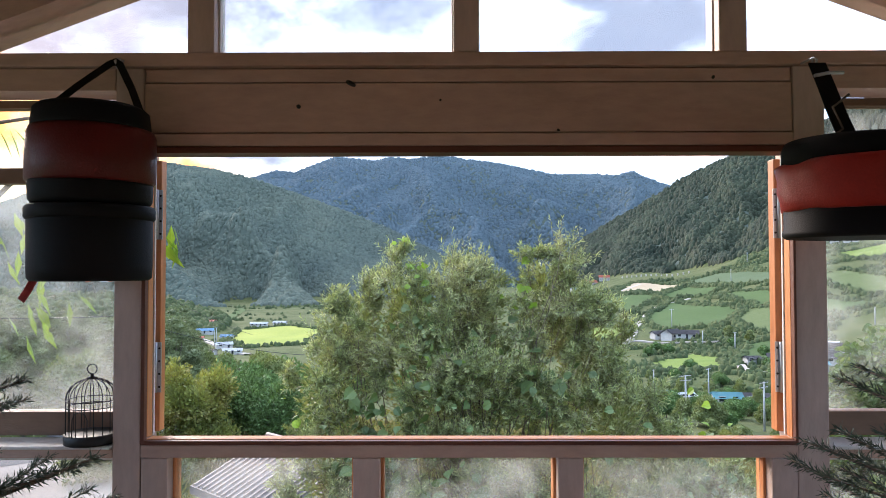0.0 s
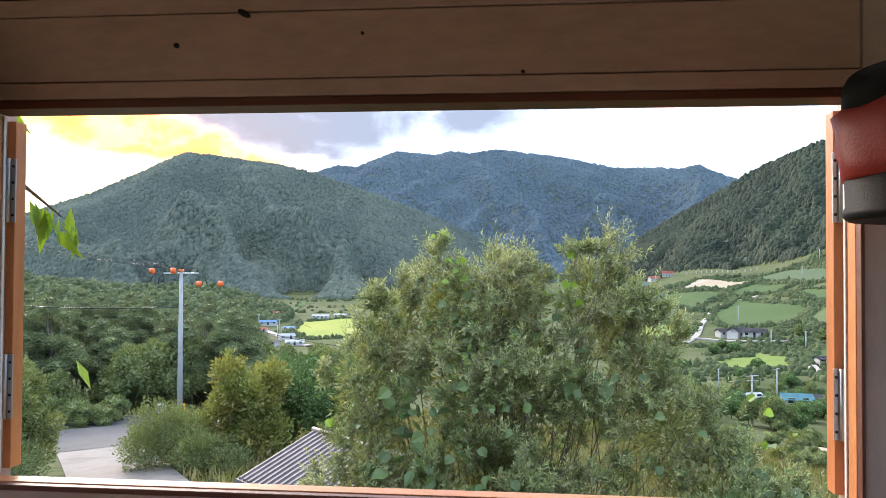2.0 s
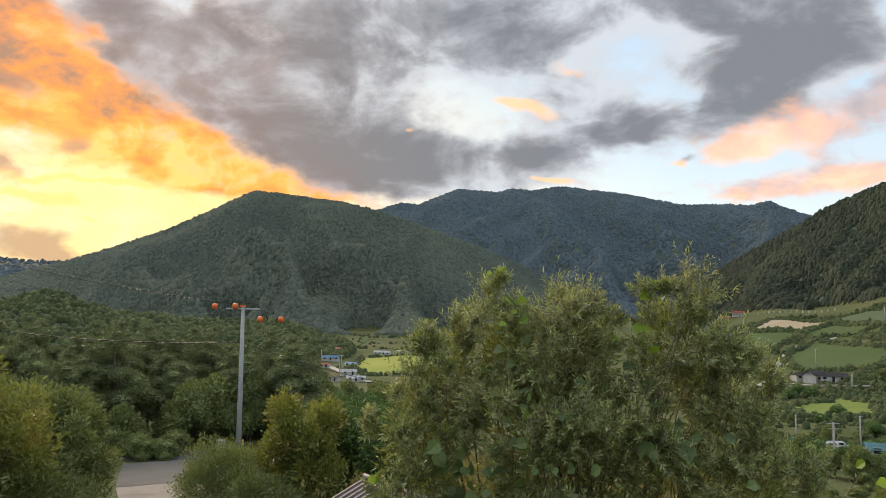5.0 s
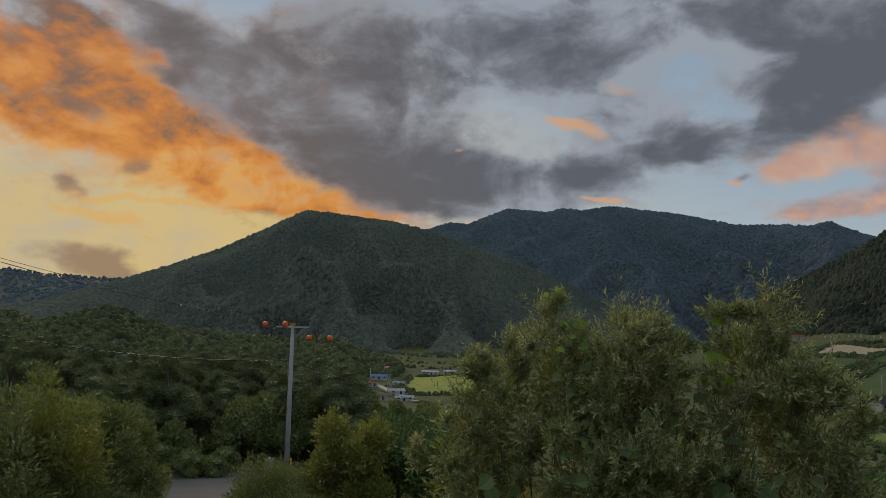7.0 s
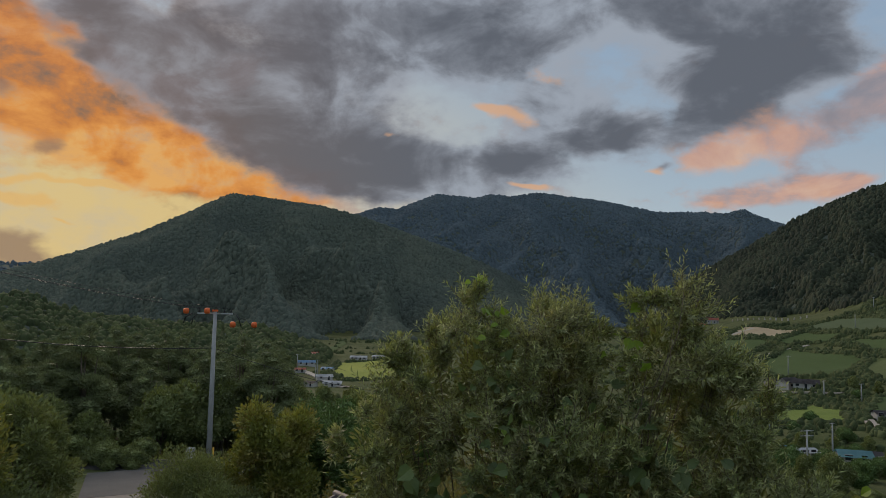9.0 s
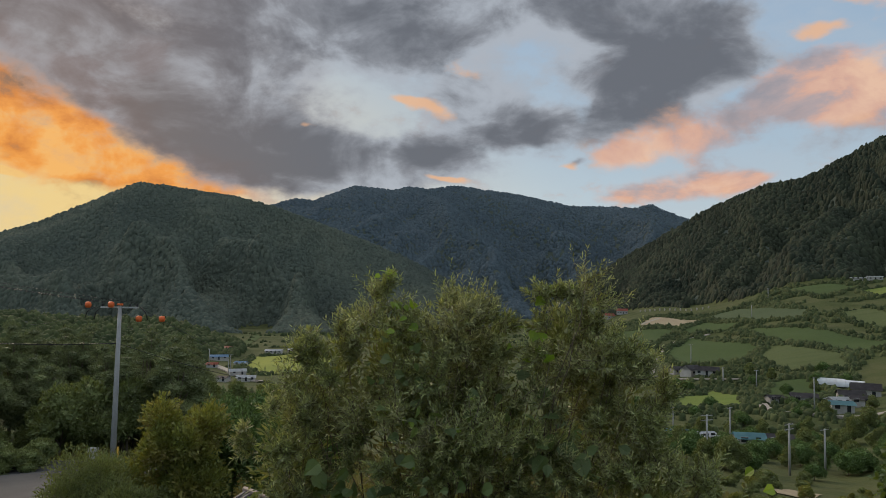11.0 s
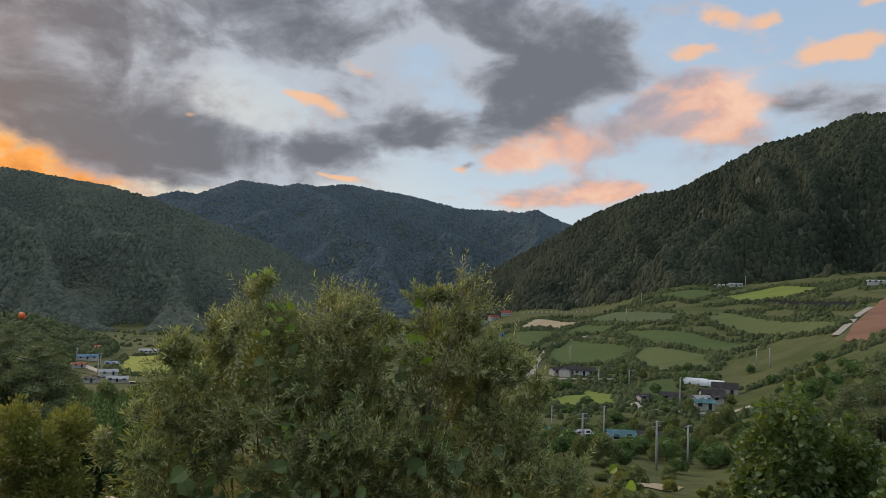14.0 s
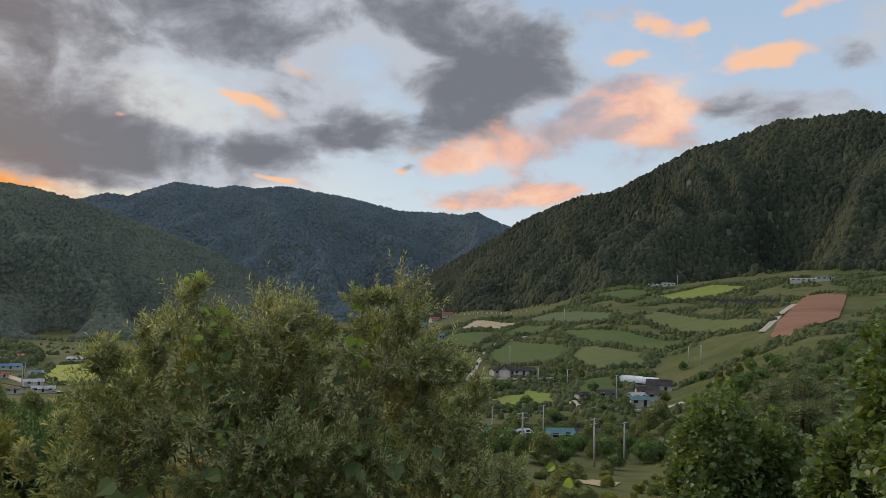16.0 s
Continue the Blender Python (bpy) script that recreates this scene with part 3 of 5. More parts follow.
# ---- the room with its window wall ----
X0, X1, Y0, MID = -1.75, 2.22, -3.2, 0.235     # side walls, back wall, ridge line
def roof_z(x):
    return 2.56 - 0.37 * abs(x - MID)


def prism(bm, corners, y0, y1):
    """A plate from its outline in x and z."""
    a = [bm.verts.new((x, y0, z)) for x, z in corners]
    b = [bm.verts.new((x, y1, z)) for x, z in corners]
    bm.faces.new(a)
    bm.faces.new(b[::-1])
    for i in range(len(a)):
        j = (i + 1) % len(a)
        bm.faces.new((a[j], a[i], b[i], b[j]))
    bmesh.ops.recalc_face_normals(bm, faces=bm.faces)


wall_north = thing("wall_north", (0, 0, 0), "beige painted timber wall framing a wide unglazed opening", "wall", kind="structure")
for name, dims, mat in (
    ("post", (-0.655, -0.588, 0.0, 0.10, 0.0, 2.02), PAINT_POST), ("post", (0.989, 1.064, 0.0, 0.10, 0.0, 2.02), PAINT_POST),
    ("beam", (X0, X1, -0.012, 0.11, 2.022, 2.055), PAINT), ("header_board", (-0.586, 0.987, 0.006, 0.06, 1.986, 2.019), PAINT),
    ("header_board", (-0.586, 0.987, 0.002, 0.06, 1.862, 1.983), PAINT), ("header_trim", (-0.586, 0.987, -0.004, 0.06, 1.828, 1.859), PAINT),
    ("rail", (-0.586, 0.987, -0.004, 0.06, 1.078, 1.108), PAINT),
    ("mullion", (-0.586, -0.522, 0.0, 0.09, 0.36, 1.076), PAINT_POST), ("mullion", (-0.076, -0.012, 0.0, 0.09, 0.36, 1.076), PAINT_POST),
    ("mullion", (0.415, 0.476, 0.0, 0.09, 0.36, 1.076), PAINT_POST), ("mullion", (0.926, 0.987, 0.0, 0.09, 0.36, 1.076), PAINT_POST),
    ("mullion", (-0.482, -0.417, 0.0, 0.09, 2.057, 2.30), PAINT_POST), ("mullion", (0.166, 0.228, 0.0, 0.09, 2.057, 2.55), PAINT_POST), ("mullion", (0.812, 0.880, 0.0, 0.09, 2.057, 2.32), PAINT_POST),
    ("lower_wall", (-0.586, 0.987, 0.0, 0.10, 0.0, 0.358), PLASTER),
    ("side_header", (X0, -0.657, 0.0, 0.10, 1.965, 2.02), PAINT), ("side_header", (1.066, X1, 0.0, 0.10, 1.965, 2.02), PAINT),
    ("apron", (X0, -0.657, 0.004, 0.10, 1.075, 1.098), PAINT), ("apron", (1.066, X1, 0.004, 0.10, 1.075, 1.098), PAINT),
    ("side_wall_end", (X0, -1.55, 0.0, 0.10, 0.0, 1.963), PAINT_POST), ("side_wall_end", (2.0, X1, 0.0, 0.10, 0.0, 1.963), PAINT_POST),
    ("lower_wall", (-1.548, -0.657, 0.0, 0.10, 0.0, 0.4), PLASTER), ("lower_wall", (1.066, 1.998, 0.0, 0.10, 0.0, 0.4), PLASTER),
):
    boxed(name, dims, mat, wall_north)
for side in (-1, 1):      # rafters along the gable
    bm = bmesh.new()
    far = X0 if side < 0 else X1
    prism(bm, [(MID, 2.56), (far, roof_z(far)), (far, roof_z(far) + 0.16), (MID, 2.72)], -0.02, 0.12)
    part("gable_rafter", bm, PAINT, wall_north)


def window_unit(name, x0, x1, z0, z1, label, frame_mat, y0=0.035, stile=0.018, rail=None, pane_mat=GLASS):
    """A fixed light: frame bars and one pane."""
    win = thing(name, (0, 0, 0), label, "window", kind="structure")
    for dims in ((x0, x0 + stile, y0, y0 + 0.04, z0, z1), (x1 - stile, x1, y0, y0 + 0.04, z0, z1),
                 (x0 + stile, x1 - stile, y0, y0 + 0.04, z0, z0 + (rail or stile)), (x0 + stile, x1 - stile, y0, y0 + 0.04, z1 - stile, z1)):
        boxed("window_frame", dims, frame_mat, win, bevel=0.002)
    pane = boxed("pane", (x0 + stile, x1 - stile, y0 + 0.017, y0 + 0.021, z0 + (rail or stile), z1 - stile), pane_mat, win, bevel=0)
    pane.visible_shadow = False
    return win


window_unit("window_1", -0.522, -0.076, 0.36, 1.076, "dusty fixed lower window with orange wooden bead", ORANGE_WOOD, stile=0.007)
window_unit("window_2", -0.012, 0.415, 0.36, 1.076, "dusty fixed lower window with orange wooden bead", ORANGE_WOOD, stile=0.007)
window_unit("window_3", 0.476, 0.926, 0.36, 1.076, "dusty fixed lower window with orange wooden bead", ORANGE_WOOD, stile=0.007)
CLEAN = glass_material("clear_glass", 0.03)
for k, (x0, x1) in enumerate(((-0.417, 0.166), (0.228, 0.812))):
    window_unit(f"window_{4 + k}", x0, x1, 2.057, 2.335, "clear gable window above the beam", WHITE_PAINT, stile=0.004, pane_mat=CLEAN)
for k, (x0, x1) in enumerate(((-1.18, -0.482), (0.880, 1.65))):
    win = thing(f"window_{6 + k}", (0, 0, 0), "narrow gable window under the sloping rafter", "window", kind="structure")
    bm = bmesh.new()
    prism(bm, [(x0, 2.057), (x1, 2.057), (x1, roof_z(x1) + 0.03), (x0, roof_z(x0) + 0.03)], 0.052, 0.056)
    part("pane", bm, CLEAN, win).visible_shadow = False
for k, (x0, x1) in enumerate(((-1.548, -0.657), (1.066, 1.998))):
    win = window_unit(f"window_{8 + k}", x0, x1, 1.11, 1.963, "dusty side window in a weathered brown frame", BROWN_WOOD, 0.09, 0.02, 0.06)
    if k == 0:
        boxed("muntin", (x0 + 0.02, x1 - 0.02, 0.092, 0.128, 1.75, 1.79), BROWN_WOOD, win)
    boxed("window_sill", (x0, x1, -0.01, 0.088, 1.0985, 1.107), WHITE_PAINT, win)
    window_unit(f"window_{10 + k}", x0, x1, 0.402, 1.073, "low window under the side sill", WHITE_PAINT, 0.04, 0.012)

# the wide opening: lining, hinges and the folded-back casement edges
opening = thing("opening_lining", (0, 0, 0), "orange wooden lining with red-brown stained edge in the wide opening", "window frame", kind="structure")
for name, dims, mat in (
    ("edge", (-0.5865, -0.577, -0.006, 0.012, 1.109, 1.8265), RED_WOOD), ("edge", (0.981, 0.9875, -0.006, 0.012, 1.109, 1.8265), RED_WOOD),
    ("edge", (-0.577, 0.981, -0.006, 0.06, 1.811, 1.8265), RED_WOOD), ("edge", (-0.577, 0.981, -0.008, 0.008, 1.109, 1.119), RED_WOOD),
    ("sill_board", (-0.577, 0.981, 0.0085, 0.042, 1.109, 1.121), ORANGE_WOOD),
    ("jamb", (-0.5865, -0.5765, 0.013, 0.042, 1.122, 1.8105), ORANGE_WOOD), ("jamb", (0.9805, 0.9875, 0.013, 0.042, 1.122, 1.8105), ORANGE_WOOD),
    ("weather_strip", (-0.5865, -0.574, 0.044, 0.052, 1.122, 1.8105), WHITE_PAINT), ("weather_strip", (0.978, 0.9875, 0.044, 0.052, 1.122, 1.8105), WHITE_PAINT),
    ("casement_edge", (-0.610, -0.571, 0.074, 0.106, 1.124, 1.805), ORANGE_WOOD), ("casement_edge", (0.972, 1.010, 0.074, 0.106, 1.124, 1.805), ORANGE_WOOD),
):
    boxed(name, dims, mat, opening, bevel=0.002)
for x, out in ((-0.590, 1), (0.992, -1)):
    for z0 in (1.222, 1.605):
        hinge = boxed("hinge", (min(x, x + out * 0.024), max(x, x + out * 0.024), 0.068, 0.0715, z0, z0 + 0.125), STEEL, opening, "galvanised steel hinge leaf", 0.001)
        bm = bmesh.new()
        tube(bm, [(x + out * 0.011, 0.063, z0), (x + out * 0.011, 0.063, z0 + 0.125)], 0.005, 10)
        part("hinge_pin", bm, STEEL, hinge)
        for j in range(4):
            bm = bmesh.new()
            zz = z0 + 0.014 + 0.032 * j
            tube(bm, [(x + out * 0.0195, 0.068, zz), (x + out * 0.0195, 0.0665, zz)], 0.0028, 8)
            part("screw", bm, DARK, hinge)
# knots, a nail hook and cracks in the header
for x, z, lx, lz in ((-0.083, 1.981, 0.014, 0.006), (-0.21, 1.925, 0.006, 0.005), (0.797, 1.994, 0.004, 0.005), (0.421, 1.866, 0.004, 0.003), (0.135, 1.94, 0.003, 0.003)):
    bm = bmesh.new()
    bmesh.ops.create_uvsphere(bm, u_segments=10, v_segments=6, radius=1, matrix=Matrix.LocRotScale((x, 0.001, z), Euler((0, 0.5, 0)), (lx, 0.003, lz)))
    part("knot", bm, DARK, wall_north)

floor = boxed("floor", (X0, X1, Y0, -0.001, -0.12, 0.0), BROWN_WOOD)
tagged(floor, "brown boarded floor", "floor", kind="structure")
# unseen side walls, cut off at 0.9 m so sky light fills the room
for name, dims in (("wall_west", (X0 - 0.1, X0, Y0, 0.11, -0.12, 0.9)), ("wall_east", (X1, X1 + 0.1, Y0, 0.11, -0.12, 0.9))):
    ob = boxed(name, dims, PLASTER)
    tagged(ob, "plain painted low side wall, open above to let sky light in", "wall", kind="structure")
bm = bmesh.new()
prism(bm, [(X0 - 0.1, -0.12), (X1 + 0.1, -0.12), (X1 + 0.1, roof_z(X1 + 0.1) + 0.16), (MID, 2.72), (X0 - 0.1, roof_z(X0 - 0.1) + 0.16)], Y0 - 0.1, Y0 - 0.001)
ob = part("wall_south", bm, PLASTER)
tagged(ob, "plain painted back wall", "wall", kind="structure")
for side, name in ((-1, "ceiling_west"), (1, "ceiling_east")):
    bm = bmesh.new()
    far = X0 - 0.12 if side < 0 else X1 + 0.12
    prism(bm, [(MID, 2.725), (far, roof_z(far) + 0.165), (far, roof_z(far) + 0.22), (MID, 2.78)], Y0 - 0.1, 0.35)
    tagged(part(name, bm, BROWN_WOOD), "brown boarded sloping ceiling", "ceiling", kind="structure")
foundation = boxed("foundation_wall", (X0 - 0.1, X1 + 0.1, Y0 - 0.1, 0.11, -6.0, -0.122), CONCRETE)
tagged(foundation, "concrete base under the hut", "wall", kind="structure")


# ---- fields and roads draped on the land ----
def crop(name, tones, scale, stretch, fine=1.2):
    return material(name, tones, scale, 0.9, 0.5, fine, stretch=stretch, spec=0.1)


CROPS = {
    "green": crop("green_crop", [(0.058, 0.088, 0.03), (0.078, 0.112, 0.038)], 0.05, (1, 0.15, 1)),
    "dull": crop("dull_crop", [(0.085, 0.11, 0.04), (0.105, 0.128, 0.05), (0.075, 0.096, 0.035)], 0.08, (0.3, 1, 1)),
    "grey": crop("grey_green_crop", [(0.078, 0.105, 0.052), (0.095, 0.12, 0.06)], 0.05, (1, 0.2, 1)),
    "yellow": crop("yellow_green_meadow", [(0.13, 0.18, 0.04), (0.18, 0.22, 0.055)], 0.06, (0.4, 1, 1)),
    "rice": crop("ripening_rice", [(0.21, 0.25, 0.05), (0.29, 0.31, 0.065)], 0.05, (1, 0.3, 1)),
    "tan": crop("pale_dry_soil", [(0.30, 0.24, 0.16), (0.36, 0.30, 0.20), (0.22, 0.20, 0.11)], 0.06, (1, 0.2, 1)),
    "red": crop("red_tilled_soil", [(0.18, 0.10, 0.068), (0.22, 0.125, 0.085), (0.155, 0.088, 0.06)], 0.05, (1, 0.1, 1)),
    "black": crop("black_shade_net", [(0.010, 0.011, 0.013), (0.018, 0.018, 0.02)], 0.1, (1, 0.1, 1)),
}
HEDGE_LINES = []


def field(kind, corners, label, hedge=True, lift=0.5):
    bm = bmesh.new()
    cx, cy = sum(p[0] for p in corners) / len(corners), sum(p[1] for p in corners) / len(corners)
    if hedge:
        corners = [(cx + (x - cx) * 1.07, cy + (y - cy) * 1.07) for x, y in corners]
    mid = bm.verts.new((cx, cy, 0))
    ring = [bm.verts.new((x, y, 0)) for x, y in corners]
    for i in range(len(ring)):
        bm.faces.new((mid, ring[i], ring[(i + 1) % len(ring)]))
    bmesh.ops.subdivide_edges(bm, edges=bm.edges[:], cuts=9, use_grid_fill=True)
    z = land([v.co.x for v in bm.verts], [v.co.y for v in bm.verts])
    for v, h in zip(bm.verts, z):
        v.co.z = h + lift
    bmesh.ops.recalc_face_normals(bm, faces=bm.faces)
    for f in bm.faces:
        f.smooth = True
        if f.normal.z < 0:
            f.normal_flip()
    ob = part("field", bm, CROPS[kind])
    tagged(ob, label, "field", kind="structure")
    if hedge:
        HEDGE_LINES.append(corners)
    return ob


field("green", [(120.3, 436), (157.4, 504), (163, 405), (138, 364), (114.6, 391)], "bright green vegetable field on a terrace")
field("dull", [(147, 367), (168, 400), (176, 341), (161, 306), (138, 315)], "dull green crop field on the valley slope")
field("green", [(179, 488), (198, 424), (209, 340), (183, 339), (174, 403)], "green crop field between hedges")
field("grey", [(200, 610), (227, 600), (229, 484), (212, 460), (198, 493)], "grey-green crop field between hedges")
field("dull", [(231, 457), (256, 463), (241, 329), (215, 305), (225, 417)], "green and ochre field on the slope")
field("yellow", [(296, 547), (350, 556), (346, 490), (309, 482), (287, 508)], "yellow-green meadow below the forest")
field("green", [(270, 619), (301, 599), (309, 571), (261, 532)], "green meadow below the forest")
field("black", [(292, 490), (302, 481), (290, 382), (269, 358), (282, 440)], "field covered with black shade net")
field("red", [(194, 264), (230, 306), (298, 373), (308, 352), (231, 269), (198, 248), (179, 232)], "freshly tilled red earth field", False)
field("tan", [(143, 615), (174, 673), (197, 595), (167, 562)], "bare pale field of dry soil")
field("green", [(110, 573), (133, 592), (158, 543), (119, 471)], "green crop field on the valley floor")
field("green", [(161, 542), (193, 581), (193, 504), (177, 507)], "green crop field on a terrace")
field("yellow", [(72, 258), (100, 291), (103, 268), (89, 235), (71, 233)], "rough yellow-green grass plot")
field("green", [(97, 240), (124, 295), (136, 290), (129, 256), (105, 234)], "green plot beside the farm houses")
field("yellow", [(287, 761), (300, 715), (299, 658), (294, 663)], "small meadow at the forest edge")
field("tan", [(30.2, 71.5), (32.5, 78), (36, 81), (38.5, 79), (35, 73), (32, 69.5)], "small patch of bare reddish soil on the slope", False, 0.1)
field("rice", [(-130, 428), (-148, 516), (-117, 544), (-85, 500), (-85, 425), (-112, 400)], "bright yellow-green ripening rice field")
field("green", [(-185, 566), (-241, 838), (-217, 775), (-181, 583)], "narrow green field strip in the valley", False)
field("green", [(-60, 470), (-60, 600), (0, 640), (40, 560), (0, 430)], "flat green paddies on the valley floor", False)
field("yellow", [(60, 420), (90, 430), (100, 395), (85, 360), (62, 380)], "ochre grass strip beside the lane")
field("dull", [(-190, 300), (-240, 300), (-300, 350), (-220, 360)], "dull field beside the left wood", False)


def lane(name, pts, width, mat, label, lift=0.7, step=4.0):
    """A strip along a line on the land, with thickness at its sides."""
    p = [Vector((x, y, 0)) for x, y in pts]
    fine = []
    for a, b in zip(p, p[1:]):
        n = max(2, int((b - a).length / step))
        fine += [a.lerp(b, k / n) for k in range(n)]
    fine.append(p[-1])
    for _ in range(6):
        fine = [fine[0]] + [(fine[i - 1] + fine[i] * 2 + fine[i + 1]) / 4 for i in range(1, len(fine) - 1)] + [fine[-1]]
    bm = bmesh.new()
    rows = []
    for i, c in enumerate(fine):
        d = (fine[min(i + 1, len(fine) - 1)] - fine[max(i - 1, 0)]).normalized()
        side = Vector((-d.y, d.x, 0)) * width / 2
        z = land_at(c.x, c.y) + lift
        rows.append([bm.verts.new((*(c + side * k).xy, z - (0.6 if abs(k) > 1 else 0))) for k in (-1.02, -1, 0, 1, 1.02)])
    for a, b in zip(rows, rows[1:]):
        for k in range(4):
            bm.faces.new((a[k], a[k + 1], b[k + 1], b[k]))
    bmesh.ops.recalc_face_normals(bm, faces=bm.faces)
    return tagged(part(name, bm, mat), label, "road", kind="structure")


lane("lane", [(80, 330), (90, 350), (104, 396), (125, 454), (149, 500), (170, 505)], 2.8, LANE, "pale concrete farm lane winding between fields")
lane("lane", [(108, 286), (103, 256), (92, 224), (89, 204), (102, 193), (130, 190)], 2.8, LANE, "pale concrete lane down to the farm houses")
lane("lane", [(205, 285), (216, 294), (247, 328), (268, 344)], 2.8, LANE, "pale dirt track beside the red field")
lane("lane", [(112, 575), (121, 595), (143, 615), (175, 650)], 2.8, LANE, "pale dirt track between fields")
lane("lane", [(118, 312), (110, 320), (99, 333), (86, 345)], 2.8, LANE, "pale yard wall and drive in front of the farmhouse")
lane("lane", [(-165, 450), (-150, 440), (-120, 385), (-100, 360)], 4, LANE, "valley road through the village")
lane("driveway", [(-5.5, 12), (-10, 19), (-14.5, 25.5), (-19.3, 32.2)], 3.6, CONCRETE, "pale concrete driveway running down to the road", 0.12, 1.5)
lane("road", [(-19.1, 31.9), (-22.0, 36.5), (-24.5, 40.5)], 3.6, ASPHALT, "worn grey asphalt at the foot of the driveway", 0.13, 1.5)
lane("road", [(-60, 44.5), (-40, 43.0), (-25, 42.2), (-15, 43.2)], 4.2, ASPHALT, "grey asphalt road along the pine wood", 0.1, 2.0)
lane("kerb", [(-60, 46.9), (-40, 45.3), (-25, 44.5), (-15, 45.5)], 0.35, CONCRETE, "pale concrete road edge below the pines", 0.25, 2.0)


# ---- leaves and trees ----
def leaf_mesh(pos, along, normal, length, width, broad=False):
    """Leaves as folded blades: arrays of foot, direction, face normal, length and width."""
    n = len(pos)
    along = along / np.linalg.norm(along, axis=1, keepdims=True)
    side = np.cross(along, normal)
    side /= np.linalg.norm(side, axis=1, keepdims=True) + 1e-9
    up = np.cross(side, along)
    L, W = length[:, None], width[:, None]
    if broad:      # heart-shaped, eight points round a midrib
        spec = [(0, 0, 0), (0.12, 0.42, 0.10), (0.5, 0.5, 0.12), (0.82, 0.2, 0.03), (1.0, 0, -0.12), (0.82, -0.2, 0.03), (0.5, -0.5, 0.12), (0.12, -0.42, 0.10), (0.5, 0, 0)]
        faces = [(8, k, (k + 1) % 8) for k in range(8)]
    else:
        spec = [(0, 0, 0), (0.45, 0.5, 0.12), (1.0, 0, -0.06), (0.45, -0.5, 0.12)]
        faces = [(0, 2, 1), (0, 3, 2)]
    verts = np.stack([pos + along * L * a + side * W * b + up * W * c for a, b, c in spec], 1)
    f = np.array(faces)[None] + (np.arange(n) * len(spec))[:, None, None]
    return verts.reshape(-1, 3), f.reshape(-1, 3)


def unit(g, n):
    v = g.normal(size=(n, 3))
    return v / np.linalg.norm(v, axis=1, keepdims=True)


def cloud_of_leaves(g, lobes, count, length, width, up=0.4, broad=False, shell=0.75, droop=0.0):
    """Leaves in the outer part of a set of lobes (x, y, z, rx, ry, rz)."""
    lobes = np.array(lobes, float)
    weight = lobes[:, 3] * lobes[:, 5]
    which = g.choice(len(lobes), count, p=weight / weight.sum())
    d = unit(g, count)
    c, r = lobes[which, :3], lobes[which, 3:]
    depth = shell + (1.08 - shell) * g.random(count)[:, None] ** 0.7
    lump = 1 + 0.22 * np.sin(d[:, :1] * 7 + which[:, None]) * np.cos(d[:, 2:] * 6 + which[:, None] * 2)
    pos = c + d * r * depth * lump
    along = d + unit(g, count) * 0.8 + np.array([0, 0, up - droop])
    normal = d * 0.6 + unit(g, count) * 0.7 + np.array([0, 0, 0.5])
    k = g.uniform(0.6, 1.3, count)
    return leaf_mesh(pos, along, normal, length * k, width * k, broad)


def cores(g, lobes, scale=0.72):
    """Dark leafy insides of lobes, uneven."""
    v, f = icosphere(3)
    vs, fs = [], []
    for i, (x, y, z, rx, ry, rz) in enumerate(lobes):
        puff = 1 + g.uniform(-0.22, 0.22, (len(v), 1))
        vs.append(v * puff * np.array([rx, ry, rz]) * scale + (x, y, z))
        fs.append(f + i * len(v))
    return np.concatenate(vs), np.concatenate(fs)


def join(*pieces):
    vs, fs, at = [], [], 0
    for v, f in pieces:
        vs.append(v)
        fs.append(f + at)
        at += len(v)
    return np.concatenate(vs), np.concatenate(fs)


def limbs(g, foot, lobes, radius, parent, mat=BARK, bend=0.25):
    """A trunk that forks into limbs, one to each lobe."""
    bm = bmesh.new()
    foot = Vector(foot)
    top = Vector(np.mean([l[:3] for l in lobes], axis=0))
    fork = foot.lerp(top, 0.45)
    tube(bm, [foot, foot.lerp(fork, 0.5) + Vector(g.uniform(-bend, bend, 3)) * 0.3, fork], [radius, radius * 0.85, radius * 0.7], 8)
    for l in lobes:
        end = Vector(l[:3]) + Vector((0, 0, l[5] * 0.5))
        m = fork.lerp(end, 0.5) + Vector(g.uniform(-bend, bend, 3))
        tube(bm, [fork, m, end], [radius * 0.55, radius * 0.35, radius * 0.08], 6)
    return part("trunk", bm, mat, parent)


def tree(name, at, lobes, leaves, length, width, mat, label, category, seed, radius=0.1, broad=False, core=True, group="", up=0.4, shell=0.75, core_scale=0.72):
    """A tree or shrub at a place on the ground; lobes are given about its foot."""
    g = np.random.default_rng(seed)
    t = thing(name, at, label, category, group)
    limbs(g, (0, 0, -0.4), lobes, radius, t)
    pieces = [cloud_of_leaves(g, lobes, leaves, length, width, up, broad, shell)]
    if core:
        pieces.append(cores(g, lobes, core_scale))
    from_arrays("crown", *join(*pieces), mat, t)
    return t


def lobed(g, height, spread, n, low=0.3):
    out = [(0, 0, height * 0.78, spread * 0.55, spread * 0.55, height * 0.24)]
    for k in range(n):
        a = 6.283 * k / n + g.uniform(-0.4, 0.4)
        z = height * g.uniform(low, 0.75)
        r = spread * g.uniform(0.35, 0.6)
        out.append((math.cos(a) * spread * 0.55, math.sin(a) * spread * 0.55, z, r, r, r * 0.85))
    return out


